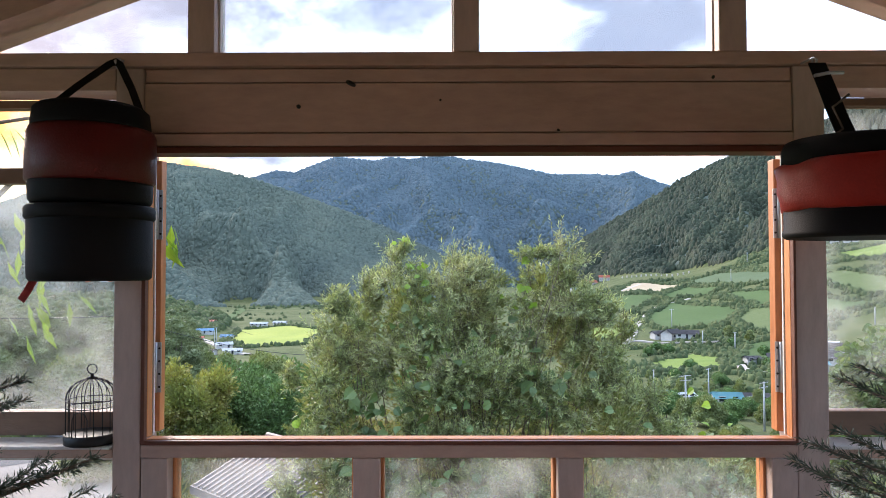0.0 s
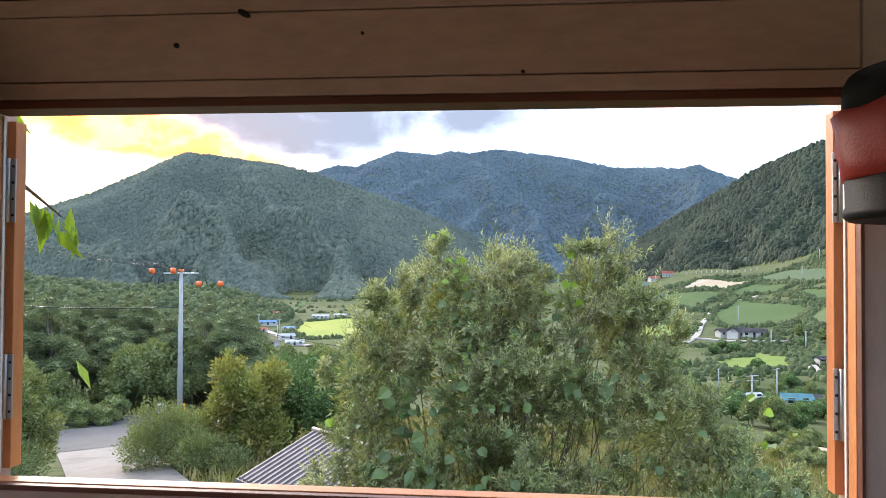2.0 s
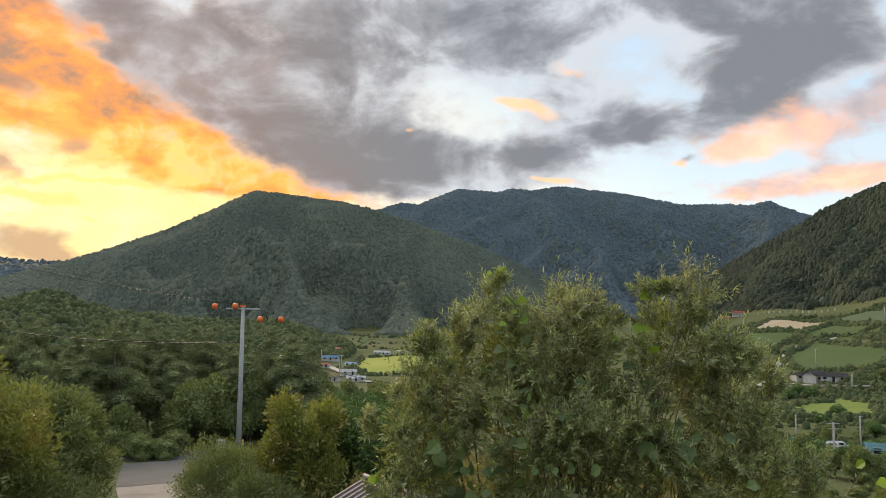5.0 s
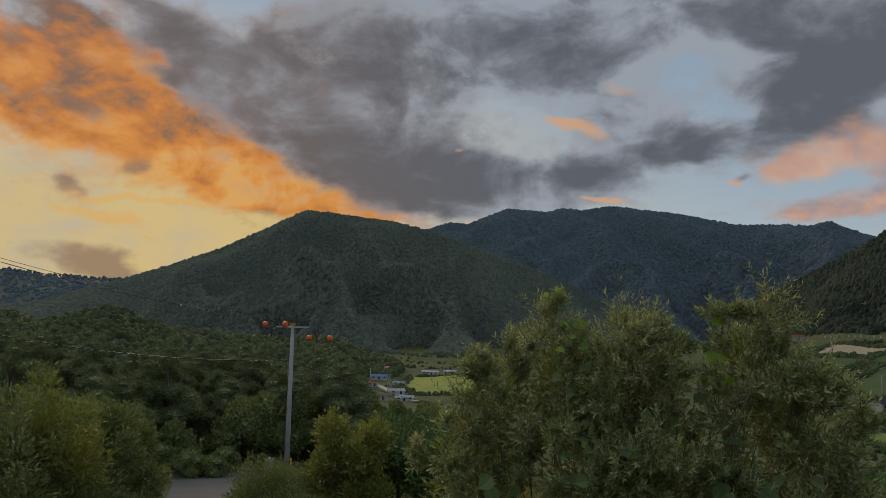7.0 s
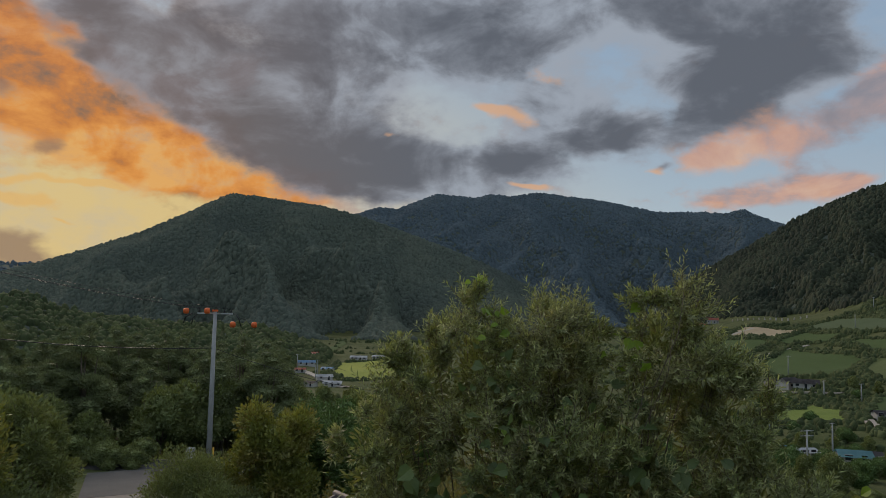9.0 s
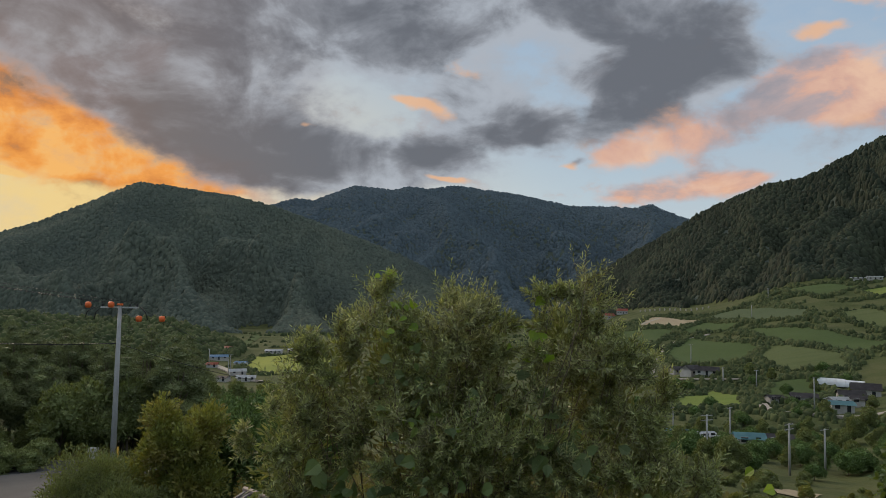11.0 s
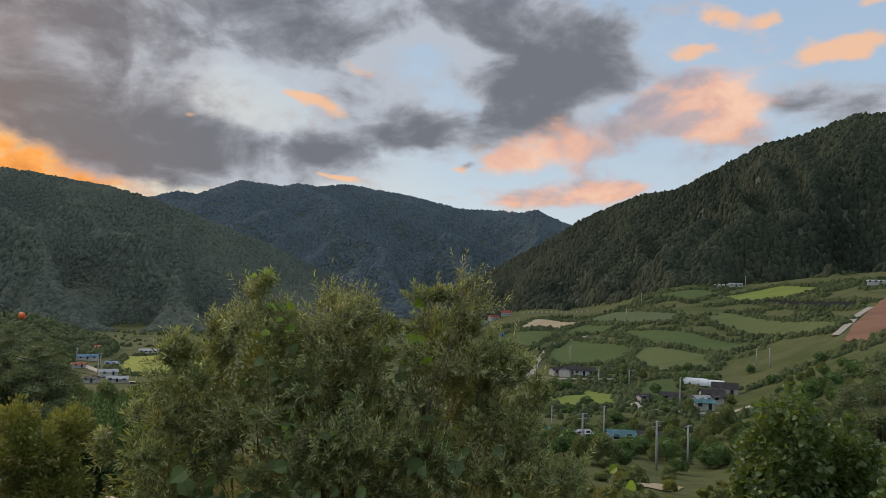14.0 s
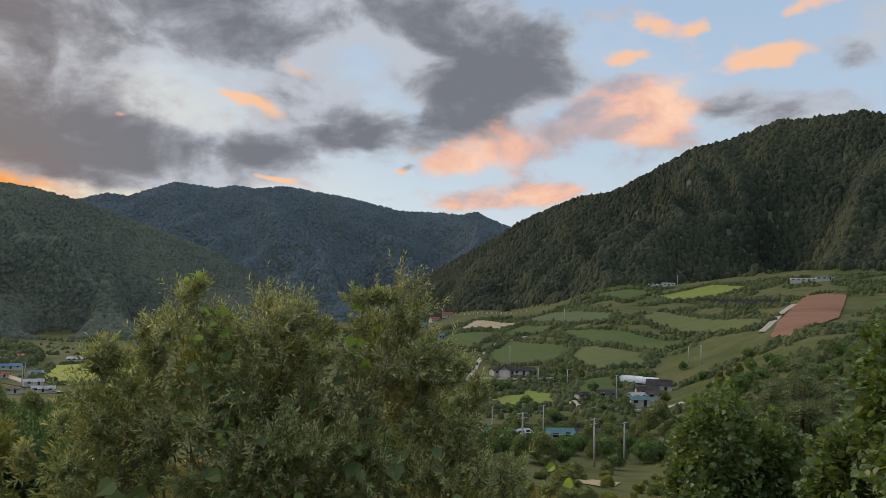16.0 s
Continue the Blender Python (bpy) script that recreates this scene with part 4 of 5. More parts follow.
def ragged(g, height, spread, n=30):
    """Small lobes at random through an upright oval, for a loose outline."""
    out = []
    for _ in range(n):
        d = unit(g, 1)[0] * g.uniform(0.3, 1.0)
        r = spread * g.uniform(0.15, 0.36)
        out.append((d[0] * spread * 0.8, d[1] * spread * 0.8, height * (0.5 + 0.42 * d[2]), r, r, r * g.uniform(0.9, 1.5)))
    return out


def pine_lobes(g, height, spread):
    out = []
    for k in range(9):
        f = k / 8
        z = height * (0.35 + 0.62 * f)
        reach = spread * (1 - f) ** 0.7
        for j in range(3 if k < 7 else 1):
            a = g.uniform(0, 6.28)
            r = spread * (0.34 - 0.16 * f)
            out.append((math.cos(a) * reach * 0.7, math.sin(a) * reach * 0.7, z + g.uniform(-0.3, 0.3), r, r, r * 0.55))
    return out


# templates are planted where first needed, and then copied
PLANTS = {}


def plant(kind, at, scale, turn):
    if kind not in PLANTS:
        maker = {
            "pine": lambda g: ("pine_tree", pine_lobes(g, 9.0, 2.6), 22000, 0.24, 0.034, PINE_LEAF, "dark green pine in a dense roadside wood", "pine tree", 0.16),
            "pine_b": lambda g: ("pine_tree", pine_lobes(g, 8.0, 3.0), 22000, 0.24, 0.034, PINE_LEAF, "dark green spreading pine in a dense wood", "pine tree", 0.16),
            "broad": lambda g: ("broadleaf_tree", lobed(g, 6.0, 2.6, 6), 4500, 0.34, 0.2, SHRUB_LEAF, "green broadleaf tree on the valley side", "tree", 0.13),
            "broad_b": lambda g: ("broadleaf_tree", lobed(g, 5.0, 2.8, 7), 4500, 0.32, 0.2, FOREST_LEAF, "dark green broadleaf tree near the farms", "tree", 0.13),
            "bush": lambda g: ("shrub", lobed(g, 2.6, 1.7, 5, 0.25), 3500, 0.22, 0.10, SHRUB_LEAF, "rounded green shrub on the slope", "shrub", 0.05),
            "golden": lambda g: ("shrub", lobed(g, 2.4, 1.5, 5, 0.25), 3500, 0.20, 0.10, YELLOW_LEAF, "yellow-green shrub on the slope", "shrub", 0.05),
        }[kind]
        g = np.random.default_rng(sum(map(ord, kind)))
        name, lobes, n, L, W, mat, label, category, radius = maker(g)
        t = tree(name, at, lobes, n, L, W, mat, label, category, sum(map(ord, kind)) + 1, radius, group=category + "s on the hillside")
        t.matrix_basis = pose(*at, 0, 0, turn) @ Matrix.Scale(scale, 4)
        PLANTS[kind] = t
        return t
    t = copy_thing(PLANTS[kind], pose(*at, 0, 0, turn))
    t.matrix_basis = pose(*at, 0, 0, turn) @ Matrix.Scale(scale, 4)
    return t


FOREST_LEAF = material("dark_broad_leaf", [(0.076, 0.13, 0.038), (0.14, 0.216, 0.065)], 0.5, 0.6, 0, 20, vary=0.7, island=True, leafy=0.15)
rt = random.Random(5)


def grove(kinds, n, b0, b1, r0, r1, s0, s1, sink=0.0):
    for _ in range(n):
        b, r = rt.uniform(b0, b1), math.sqrt(rt.uniform(r0 ** 2, r1 ** 2))
        x, y, z = spot(b, r)
        plant(rt.choice(kinds), (x, y, z - sink), rt.uniform(s0, s1), rt.uniform(0, 360))


grove(["pine", "pine_b", "pine"], 46, -44, -19.5, 54, 72, 0.78, 1.0)
grove(["pine", "pine_b"], 26, -58, -24, 72, 100, 0.9, 1.15)
grove(["broad", "pine_b"], 14, -48, -30, 52, 58, 0.5, 0.8)
grove(["broad", "broad_b"], 12, -21, -13, 55, 85, 0.55, 0.8)
grove(["bush", "bush"], 16, -44, -27, 48.5, 52, 0.45, 0.7)
grove(["broad_b", "broad", "bush", "golden"], 36, 5, 30, 95, 190, 0.45, 0.85)
grove(["broad_b", "broad"], 26, 8, 36, 180, 340, 0.6, 1.0)
grove(["bush", "golden", "bush"], 34, 4, 34, 34, 95, 0.3, 0.55)
grove(["pine_b", "broad_b"], 16, 34, 44, 60, 130, 0.7, 0.95)
grove(["broad_b", "broad", "broad_b"], 16, 33, 46, 110, 230, 0.7, 1.1)
grove(["broad", "broad_b"], 18, -16, 4, 95, 300, 0.6, 0.9)
grove(["broad", "pine_b"], 24, -46, -22, 130, 330, 0.8, 1.1)

# hedges and thickets between the fields
gh = np.random.default_rng(21)
hx, hs = [], []
for corners in HEDGE_LINES:
    for (xa, ya), (xb, yb) in zip(corners, corners[1:] + corners[:1]):
        n = int(math.hypot(xb - xa, yb - ya) / 0.6)
        k = gh.random(n)
        keep = fbm(xa / 7 + k * n / 9, np.full(n, ya / 7)) > 0.33
        x, y = xa + (xb - xa) * k + gh.normal(0, 1.3, n), ya + (yb - ya) * k + gh.normal(0, 1.3, n)
        hx.append(np.stack([x, y], 1)[keep])
for b0, b1, r0, r1, n in ((10, 46, 560, 700, 5000), (14, 46, 220, 620, 6000), (6, 30, 190, 330, 700), (24, 40, 215, 330, 1800), (-30, 8, 320, 640, 420), (-20, 6, 640, 900, 700), (-50, -22, 250, 430, 600)):
    b, r = np.radians(gh.uniform(b0, b1, n)), np.sqrt(gh.uniform(r0 ** 2, r1 ** 2, n))
    x, y = r * np.sin(b), r * np.cos(b)
    keep = fbm(x / 45 + 9, y / 30) > 0.5
    hx.append(np.stack([x, y], 1)[keep])
hx = np.concatenate(hx)


def inside_field(p):
    hit = np.zeros(len(p), bool)
    for corners in FIELD_AREAS:
        odd = np.zeros(len(p), bool)
        for (xa, ya), (xb, yb) in zip(corners, corners[1:] + corners[:1]):
            cross = ((ya > p[:, 1]) != (yb > p[:, 1])) & (p[:, 0] < (xb - xa) * (p[:, 1] - ya) / (yb - ya + 1e-9) + xa)
            odd ^= cross
        hit |= odd
    return hit


FIELD_AREAS = [[((x - sum(p[0] for p in c) / len(c)) * 0.93 + sum(p[0] for p in c) / len(c), (y - sum(p[1] for p in c) / len(c)) * 0.93 + sum(p[1] for p in c) / len(c)) for x, y in c] for c in HEDGE_LINES + [[(-130, 428), (-148, 516), (-117, 544), (-85, 500), (-85, 425), (-112, 400)], [(194, 264), (230, 306), (298, 373), (308, 352), (231, 269), (198, 248), (179, 232)]]]
hx = hx[~inside_field(hx)]
hx = np.repeat(hx, 4, 0) + gh.normal(0, 0.75, (4 * len(hx), 2))
size = 0.35 + 1.15 * gh.random(len(hx)) ** 2.2 * (0.7 + 0.0012 * np.hypot(hx[:, 0], hx[:, 1]))
hedge = clumps("hedge", np.column_stack([hx, land(hx[:, 0], hx[:, 1]) + size * 0.15]), size, HEDGE, "dark green hedges and thickets between the fields", 1.15, 22, 0.4)


# ---- the large shrub below the window, overgrown with vine ----
def silver_bush():
    g = np.random.default_rng(31)
    foot = (0.5, 8.8, land_at(0.5, 8.8))
    t = thing("silverberry_shrub", (0, 0, 0), "tall grey-green narrow-leaved shrub overgrown with broad-leaved vine", "shrub")
    lobes = [(-1.15, 8.5, 0.72, 0.44, 0.7, 0.75), (-0.45, 8.4, 0.95, 0.5, 0.8, 0.9), (0.2, 8.4, 0.9, 0.5, 0.8, 0.9), (0.68, 8.5, 0.95, 0.36, 0.7, 0.82), (1.5, 8.3, 1.2, 0.42, 0.6, 0.72), (1.85, 8.4, 0.75, 0.4, 0.7, 0.65), (2.15, 8.4, 0.3, 0.55, 0.8, 0.75),
             (-1.5, 8.2, -0.1, 0.55, 0.9, 0.8), (0.3, 8.3, -0.15, 1.6, 1.1, 1.1), (2.45, 8.1, -0.55, 0.75, 1.0, 0.85), (-1.35, 8.0, -1.3, 0.7, 1.0, 0.95), (0.3, 7.8, -1.7, 2.1, 1.2, 1.25), (3.0, 7.8, -1.5, 1.0, 1.1, 0.85),
             (-1.3, 7.8, -2.7, 0.9, 1.1, 1.0), (2.9, 7.6, -2.7, 1.5, 1.2, 1.0)]
    arr = np.array(lobes)
    # tufts sit on the lobes, with gaps between them
    tufts, owner = [], []
    for i, (lx, ly, lz, rx, ry, rz) in enumerate(lobes):
        for _ in range(int((8 + 26 * rx * rz) * (1.5 if rx > 0.9 else 1))):
            d = unit(g, 1)[0]
            d[1] = -abs(d[1]) if g.random() < 0.75 else d[1]
            d[2] = abs(d[2]) if g.random() < 0.6 else d[2]
            tufts.append(np.array([lx, ly, lz]) + d * np.array([rx, ry, rz]) * g.uniform(0.55, 0.98))
            owner.append(i)
    tufts, owner = np.array(tufts), np.array(owner)
    stems = bmesh.new()
    for p, i in list(zip(tufts, owner))[::2]:
        lobe = Vector(arr[i, :3])
        start = Vector((foot[0] + g.uniform(-0.7, 0.7), foot[1] + g.uniform(-0.3, 0.3), foot[2]))
        low = start.lerp(lobe, 0.6) + Vector((g.uniform(-0.3, 0.3), g.uniform(-0.3, 0.3), 0))
        end = Vector(p) + Vector((0, 0, 0.12))
        tube(stems, [start, low, low.lerp(end, 0.6) + Vector(g.uniform(-0.12, 0.12, 3)), end], [0.016, 0.008, 0.005, 0.002], 5)
    tagged(part("stem_growth", stems, BARK, t), kind="stuff")
    # leafy shoots spring from each tuft, most of them upwards
    each = 15
    n = len(tufts) * each
    which = np.repeat(np.arange(len(tufts)), each)
    out_way = (tufts - arr[owner, :3]) / arr[owner, 3:]
    vigour = (0.55 + 1.1 * g.random(len(tufts)) ** 2)[which]
    way = out_way[which] * 0.8 + np.array([0, 0, 0.5]) + unit(g, n) * 0.8
    way /= np.linalg.norm(way, axis=1, keepdims=True)
    foot_p = tufts[which] + g.normal(0, 0.045, (n, 3))
    length = g.uniform(0.14, 0.34, n) * vigour * (1 + 0.9 * np.clip(way[:, 2] - 0.55, 0, 1) * (g.random(n) < 0.35))
    twig = bmesh.new()
    for k in range(0, n, 2):
        a = Vector(foot_p[k])
        tube(twig, [a, a + Vector(way[k]) * length[k]], [0.004, 0.0014], 3, False)
    tagged(part("twig_growth", twig, BARK, t), kind="stuff")
    m = 20
    f = (0.12 + 0.88 * np.arange(m) / m)[None, :, None]
    turn = (np.arange(m) * 2.4)[None, :] + g.uniform(0, 6.28, (n, 1))
    side = np.cross(way, np.array([0.2, 0.9, 0.3]))
    side /= np.linalg.norm(side, axis=1, keepdims=True)
    other = np.cross(way, side)
    out = side[:, None] * np.cos(turn)[..., None] + other[:, None] * np.sin(turn)[..., None]
    pos = foot_p[:, None] + way[:, None] * length[:, None, None] * f
    along = out * (1.3 - 0.6 * f) + way[:, None] * (0.4 + 0.6 * f) + g.normal(0, 0.2, (n, m, 3))
    normal = way[:, None] + np.array([0, -0.15, 0.4]) + g.normal(0, 0.35, (n, m, 3))
    size = g.uniform(0.065, 0.115, (n, m)) * (1.1 - 0.45 * f[..., 0])
    for name, lo, hi, mat, label in (("narrow_leaves", 0, 16, SILVER_LEAF, "narrow grey-green leaves on upright shoots"), ("shoot_tip_leaves", 16, m, SILVER_TIP, "pale narrow leaves at the shoot tips, brightened as lit")):
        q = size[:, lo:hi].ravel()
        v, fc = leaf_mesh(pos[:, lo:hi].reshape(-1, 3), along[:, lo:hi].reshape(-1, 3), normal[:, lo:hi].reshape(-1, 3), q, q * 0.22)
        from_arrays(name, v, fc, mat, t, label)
    inner = [(x, y + 0.25, z - 0.1, rx * 0.7, ry * 0.75, rz * 0.72) for x, y, z, rx, ry, rz in lobes]
    v, fc = cloud_of_leaves(g, inner, 46000, 0.10, 0.03, 0.3, False, 0.1)
    from_arrays("inner_leaves", v, fc, SILVER_LEAF, t)
    # vine patches (x, z, spread, count, bright)
    for x, z, spread, count, mat, big in ((-0.75, -0.45, 0.4, 44, VINE_LEAF, 0.17), (0.0, 0.42, 0.28, 26, VINE_LEAF, 0.12), (0.4, 0.25, 0.3, 20, VINE_LEAF, 0.12), (1.32, 0.25, 0.22, 10, VINE_LEAF, 0.19), (1.65, -0.05, 0.22, 9, VINE_LEAF, 0.18),
                                          (-0.25, 0.95, 0.22, 12, VINE_LEAF, 0.12), (-0.1, -1.0, 0.6, 40, VINE_LEAF, 0.17), (1.0, 0.6, 0.25, 8, VINE_LEAF, 0.14), (2.0, -0.4, 0.4, 12, VINE_LEAF, 0.14), (3.2, -1.0, 0.35, 34, VINE_LEAF, 0.15),
                                          (-0.44, 1.9, 0.09, 6, YOUNG_LEAF, 0.12), (-0.26, 1.45, 0.14, 10, YOUNG_LEAF, 0.1), (1.1, 1.2, 0.16, 14, YOUNG_LEAF, 0.12), (1.45, 1.75, 0.1, 5, YOUNG_LEAF, 0.12), (0.1, 0.35, 0.25, 9, YOUNG_LEAF, 0.09), (-1.8, -0.3, 0.12, 4, YOUNG_LEAF, 0.14), (3.5, -0.6, 0.3, 10, YOUNG_LEAF, 0.12)):
        p = np.stack([g.normal(x, spread * 0.8, count), np.zeros(count), g.normal(z, spread * 0.75, count)], 1)
        # leaves lie on the face of the shrub towards the house
        best = np.full(count, 9.0)
        for lx, ly, lz, rx, ry, rz in lobes:
            q = 1 - ((p[:, 0] - lx) / rx) ** 2 - ((p[:, 2] - lz) / rz) ** 2
            best = np.where(q > 0, np.minimum(best, ly - ry * np.sqrt(np.maximum(q, 0))), best)
        p[:, 1] = np.where(best > 8.9, 8.0, best) - g.uniform(-0.3, 0.12, count)
        along = np.stack([g.normal(0, 0.8, count), g.normal(-0.4, 0.5, count), g.normal(-0.45, 0.5, count)], 1)
        normal = np.stack([g.normal(0, 0.6, count), g.normal(-0.5, 0.5, count), g.normal(0.7, 0.4, count)], 1)
        L = g.uniform(0.55, 1.3, count) * big
        v, fc = leaf_mesh(p, along, normal, L, L * 0.85, True)
        from_arrays("vine_leaves", v, fc, mat, t, "broad green vine leaves" if mat is VINE_LEAF else "bright young vine leaves")
    vines = bmesh.new()
    for x, z in ((-0.5, -0.95), (0.3, -0.4), (1.2, 0.7), (1.45, 1.0), (1.55, 1.4)):
        tube(vines, [(x * 0.5 + 0.3, 8.2, -2.5), (x - 0.2, 7.8, z - 0.6), (x, 7.5, z), (x + 0.12, 7.8, z + 0.5)], [0.006, 0.005, 0.004, 0.002], 5)
    part("vine_growth", vines, BARK, t)
    return t


silver_bush()


def leafy_shrub(name, bearing, r, height, spread, mat, label, seed, leaves=9000, length=0.12, width=0.05, broad=False, n=7, up=0.5, sink=0.0, shell=0.25, low=0.28, rounded=False):
    g = np.random.default_rng(seed)
    leaves = int(leaves * 1.6)
    x, y, z = spot(bearing, r, -sink)
    shape = lobed(g, height, spread, n, low) if broad or rounded else ragged(g, height, spread)
    return tree(name, (x, y, z), shape, leaves, length, width, mat, label, "shrub", seed + 1, 0.05, broad, False, up=up, shell=shell)


leafy_shrub("yellowing_shrub", -19.9, 29.5, 4.9, 2.0, YELLOW_LEAF, "yellow-green shrub with turning leaves beside the shed", 41, 12000, 0.17, 0.09)
leafy_shrub("dark_bush", -16.6, 32, 4.6, 2.0, FOREST_LEAF, "dark green bush beside the yellowing shrub", 42, 8000, 0.17, 0.08)
leafy_shrub("roadside_bush", -25.8, 29.5, 2.3, 1.9, SHRUB_LEAF, "rounded pale green bush beside the driveway", 43, 11000, 0.12, 0.045, rounded=True)
leafy_shrub("roadside_bush", -22.6, 27.8, 1.3, 1.5, SHRUB_LEAF, "low green bush beside the driveway", 44, 5000, 0.12, 0.045, rounded=True)
leafy_shrub("roadside_bush", -25.0, 37, 1.6, 1.6, SHRUB_LEAF, "low green bush at the road edge", 53, 5000, 0.14, 0.05, rounded=True)
leafy_shrub("willow_bush", -38.6, 26.5, 2.7, 2.1, SHRUB_LEAF, "low light green growth at the drive edge", 54, 8000, 0.15, 0.055, rounded=True)
leafy_shrub("willow_bush", -36.4, 29, 4.9, 1.9, SHRUB_LEAF, "loose light green bush at the drive edge", 45, 11000, 0.17, 0.06)
leafy_shrub("willow_bush", -42, 26, 5.6, 2.4, YELLOW_LEAF, "loose yellow-green bush at the drive edge", 46, 11000, 0.17, 0.06)
leafy_shrub("willow_bush", -40, 33, 6.0, 2.3, SHRUB_LEAF, "loose light green bush near the road", 47, 9000, 0.18, 0.065)
leafy_shrub("willow_bush", -46, 24, 6, 2.6, SHRUB_LEAF, "loose green bush beside the drive", 48, 5400, 0.19, 0.065)
leafy_shrub("dark_bush", -13.5, 30, 4.3, 2.2, FOREST_LEAF, "dark green bush behind the shed", 49, 7000, 0.16, 0.07)
leafy_shrub("dark_bush", -10, 34, 4.6, 2.4, FOREST_LEAF, "dark green bush behind the shed", 50, 7000, 0.16, 0.07)
leafy_shrub("silver_bush", -9.0, 10.6, 2.5, 0.9, SILVER_LEAF, "grey-green narrow-leaved bush over the shed roof", 51, 16000, 0.09, 0.02)
for k, (b, r, h, sp) in enumerate(((24, 12, 2.2, 1.3), (21.5, 16, 2.4, 1.5), (18, 11, 2.2, 1.3))):
    leafy_shrub("slope_shrub", b, r, h, sp, SHRUB_LEAF if k % 2 else SILVER_LEAF, "grey-green shrub on the slope below the house", 60 + k, 9000, 0.10, 0.03)
# trees smothered in broad-leaved vine
for k, (b, r, h, sp, n) in enumerate(((32.8, 17, 5.3, 1.4, 10), (36.3, 18, 4.6, 1.3, 9), (41.3, 14, 4.6, 1.1, 9), (45.5, 12, 6.0, 1.3, 9), (43.6, 16, 6.4, 1.2, 10), (39.5, 10.5, 3.2, 1.1, 8), (35.8, 11, 2.8, 1.0, 7), (44, 9.5, 3.9, 1.2, 8), (49.5, 12, 6.0, 1.6, 9))):
    leafy_shrub("vine_covered_tree", b + 0.7, r, h, sp, VINE_LEAF, "tree smothered in broad-leaved green vine", 80 + k, 9000, 0.12, 0.112, True, n, 0.0, 0, 0.45, 0.15)
grove(["broad_b", "broad", "bush"], 42, 4, 34, 90, 230, 0.4, 0.8)
grove(["bush", "golden", "bush"], 30, 8, 30, 26, 60, 0.25, 0.45)
grove(["pine_b", "pine"], 12, 36, 43, 26, 55, 0.55, 0.75)
grove(["broad_b", "pine_b", "broad"], 30, -19, 6, 70, 200, 0.6, 0.95)
grove(["pine", "pine_b"], 16, -30, -19, 57, 64, 0.65, 0.85)
grove(["bush", "broad"], 34, -46, -18, 53, 62, 0.5, 0.85)
grove(["broad_b", "broad"], 34, 18, 38, 125, 205, 0.4, 0.7)
grove(["broad_b", "pine_b"], 28, 30, 44, 60, 200, 0.45, 0.8)
grove(["broad_b", "broad"], 14, 24, 44, 210, 300, 0.4, 0.7)

grove(["broad_b", "broad", "broad_b"], 34, 13, 34, 112, 150, 0.45, 0.8)
grove(["bush", "golden", "bush"], 46, 12, 40, 30, 100, 0.22, 0.42)

# long grass on the slope
gg = np.random.default_rng(77)
n = 70000
b, r = np.radians(gg.uniform(-48, 50, n)), np.sqrt(gg.uniform(9 ** 2, 60 ** 2, n))
px, py = r * np.sin(b), r * np.cos(b)
keep = ~((np.abs(px + 0.62 * py) < 3.6) & (py < 43)) & ~((py > 39.5) & (py < 46) & (px < -13))
px, py = px[keep], py[keep]
pos = np.stack([px, py, land(px, py)], 1)
L = gg.uniform(0.25, 0.7, len(px))
v, fc = leaf_mesh(pos, np.stack([gg.normal(0, 0.4, len(px)), gg.normal(0, 0.4, len(px)), np.ones(len(px))], 1), unit(gg, len(px)), L, L * 0.11)
STRAW = material("straw_and_green_grass", [(0.13, 0.14, 0.045), (0.22, 0.20, 0.075), (0.30, 0.25, 0.12)], 0.5, 0.7, 0, 20, vary=0.6, island=True, leafy=0.2, spec=0.1)
tagged(from_arrays("long_grass", v, fc, STRAW), "long green and straw-coloured grass on the slope", "grass", kind="stuff")


# ---- the shed below ----
def shed():
    x, y = -2.45, 13.8
    z = land_at(x, y) + 0.22
    t = thing("shed", (x, y, z), "low shed with a dark ribbed metal roof among bushes", "shed", turn=-42)
    boxed("wall", (-1.9, 1.9, -1.4, 1.4, -1.8, 1.75), PLASTER, t)
    for sgn in (-1, 1):
        bm = bmesh.new()
        a, b = Vector((0, 0, 2.35)), Vector((0, sgn * 1.9, 1.62))
        across = []
        for k in range(24):
            x0 = -2.2 + k * 4.4 / 24
            across += [(x0, 0.0), (x0 + 0.06, 0.0), (x0 + 0.075, 0.04), (x0 + 0.125, 0.04), (x0 + 0.14, 0.0)]
        across.append((2.2, 0.0))
        top = [bm.verts.new(a + Vector((px, 0, pz))) for px, pz in across]
        low = [bm.verts.new(b + Vector((px, 0, pz))) for px, pz in across]
        sheet = [bm.faces.new((top[i], top[i + 1], low[i + 1], low[i])) for i in range(len(top) - 1)]
        bmesh.ops.recalc_face_normals(bm, faces=bm.faces)
        bmesh.ops.solidify(bm, geom=sheet, thickness=0.012)
        part("roof", bm, ROOF_METAL, t)
    bm = bmesh.new()
    tube(bm, [(-2.2, 0, 2.38), (2.2, 0, 2.38)], 0.06, 8)
    part("ridge_cap", bm, ROOF_METAL, t)
    boxed("fascia", (-2.2, 2.2, -1.95, -1.9, 1.45, 1.62), ROOF_METAL, t)


shed()


# ---- utility poles and wires ----
POLE = material("weathered_concrete_pole", [(0.33, 0.33, 0.33), (0.42, 0.42, 0.41)], 1.5, 0.8, 0.2, 30)
YELLOW_PLASTIC = material("yellow_plastic", [(0.60, 0.33, 0.03), (0.70, 0.42, 0.05)], 4, 0.5, 0.0, 30)
ORANGE_PLASTIC = material("orange_plastic", [(0.75, 0.13, 0.03), (0.85, 0.18, 0.04)], 4, 0.5, 0.0, 30)


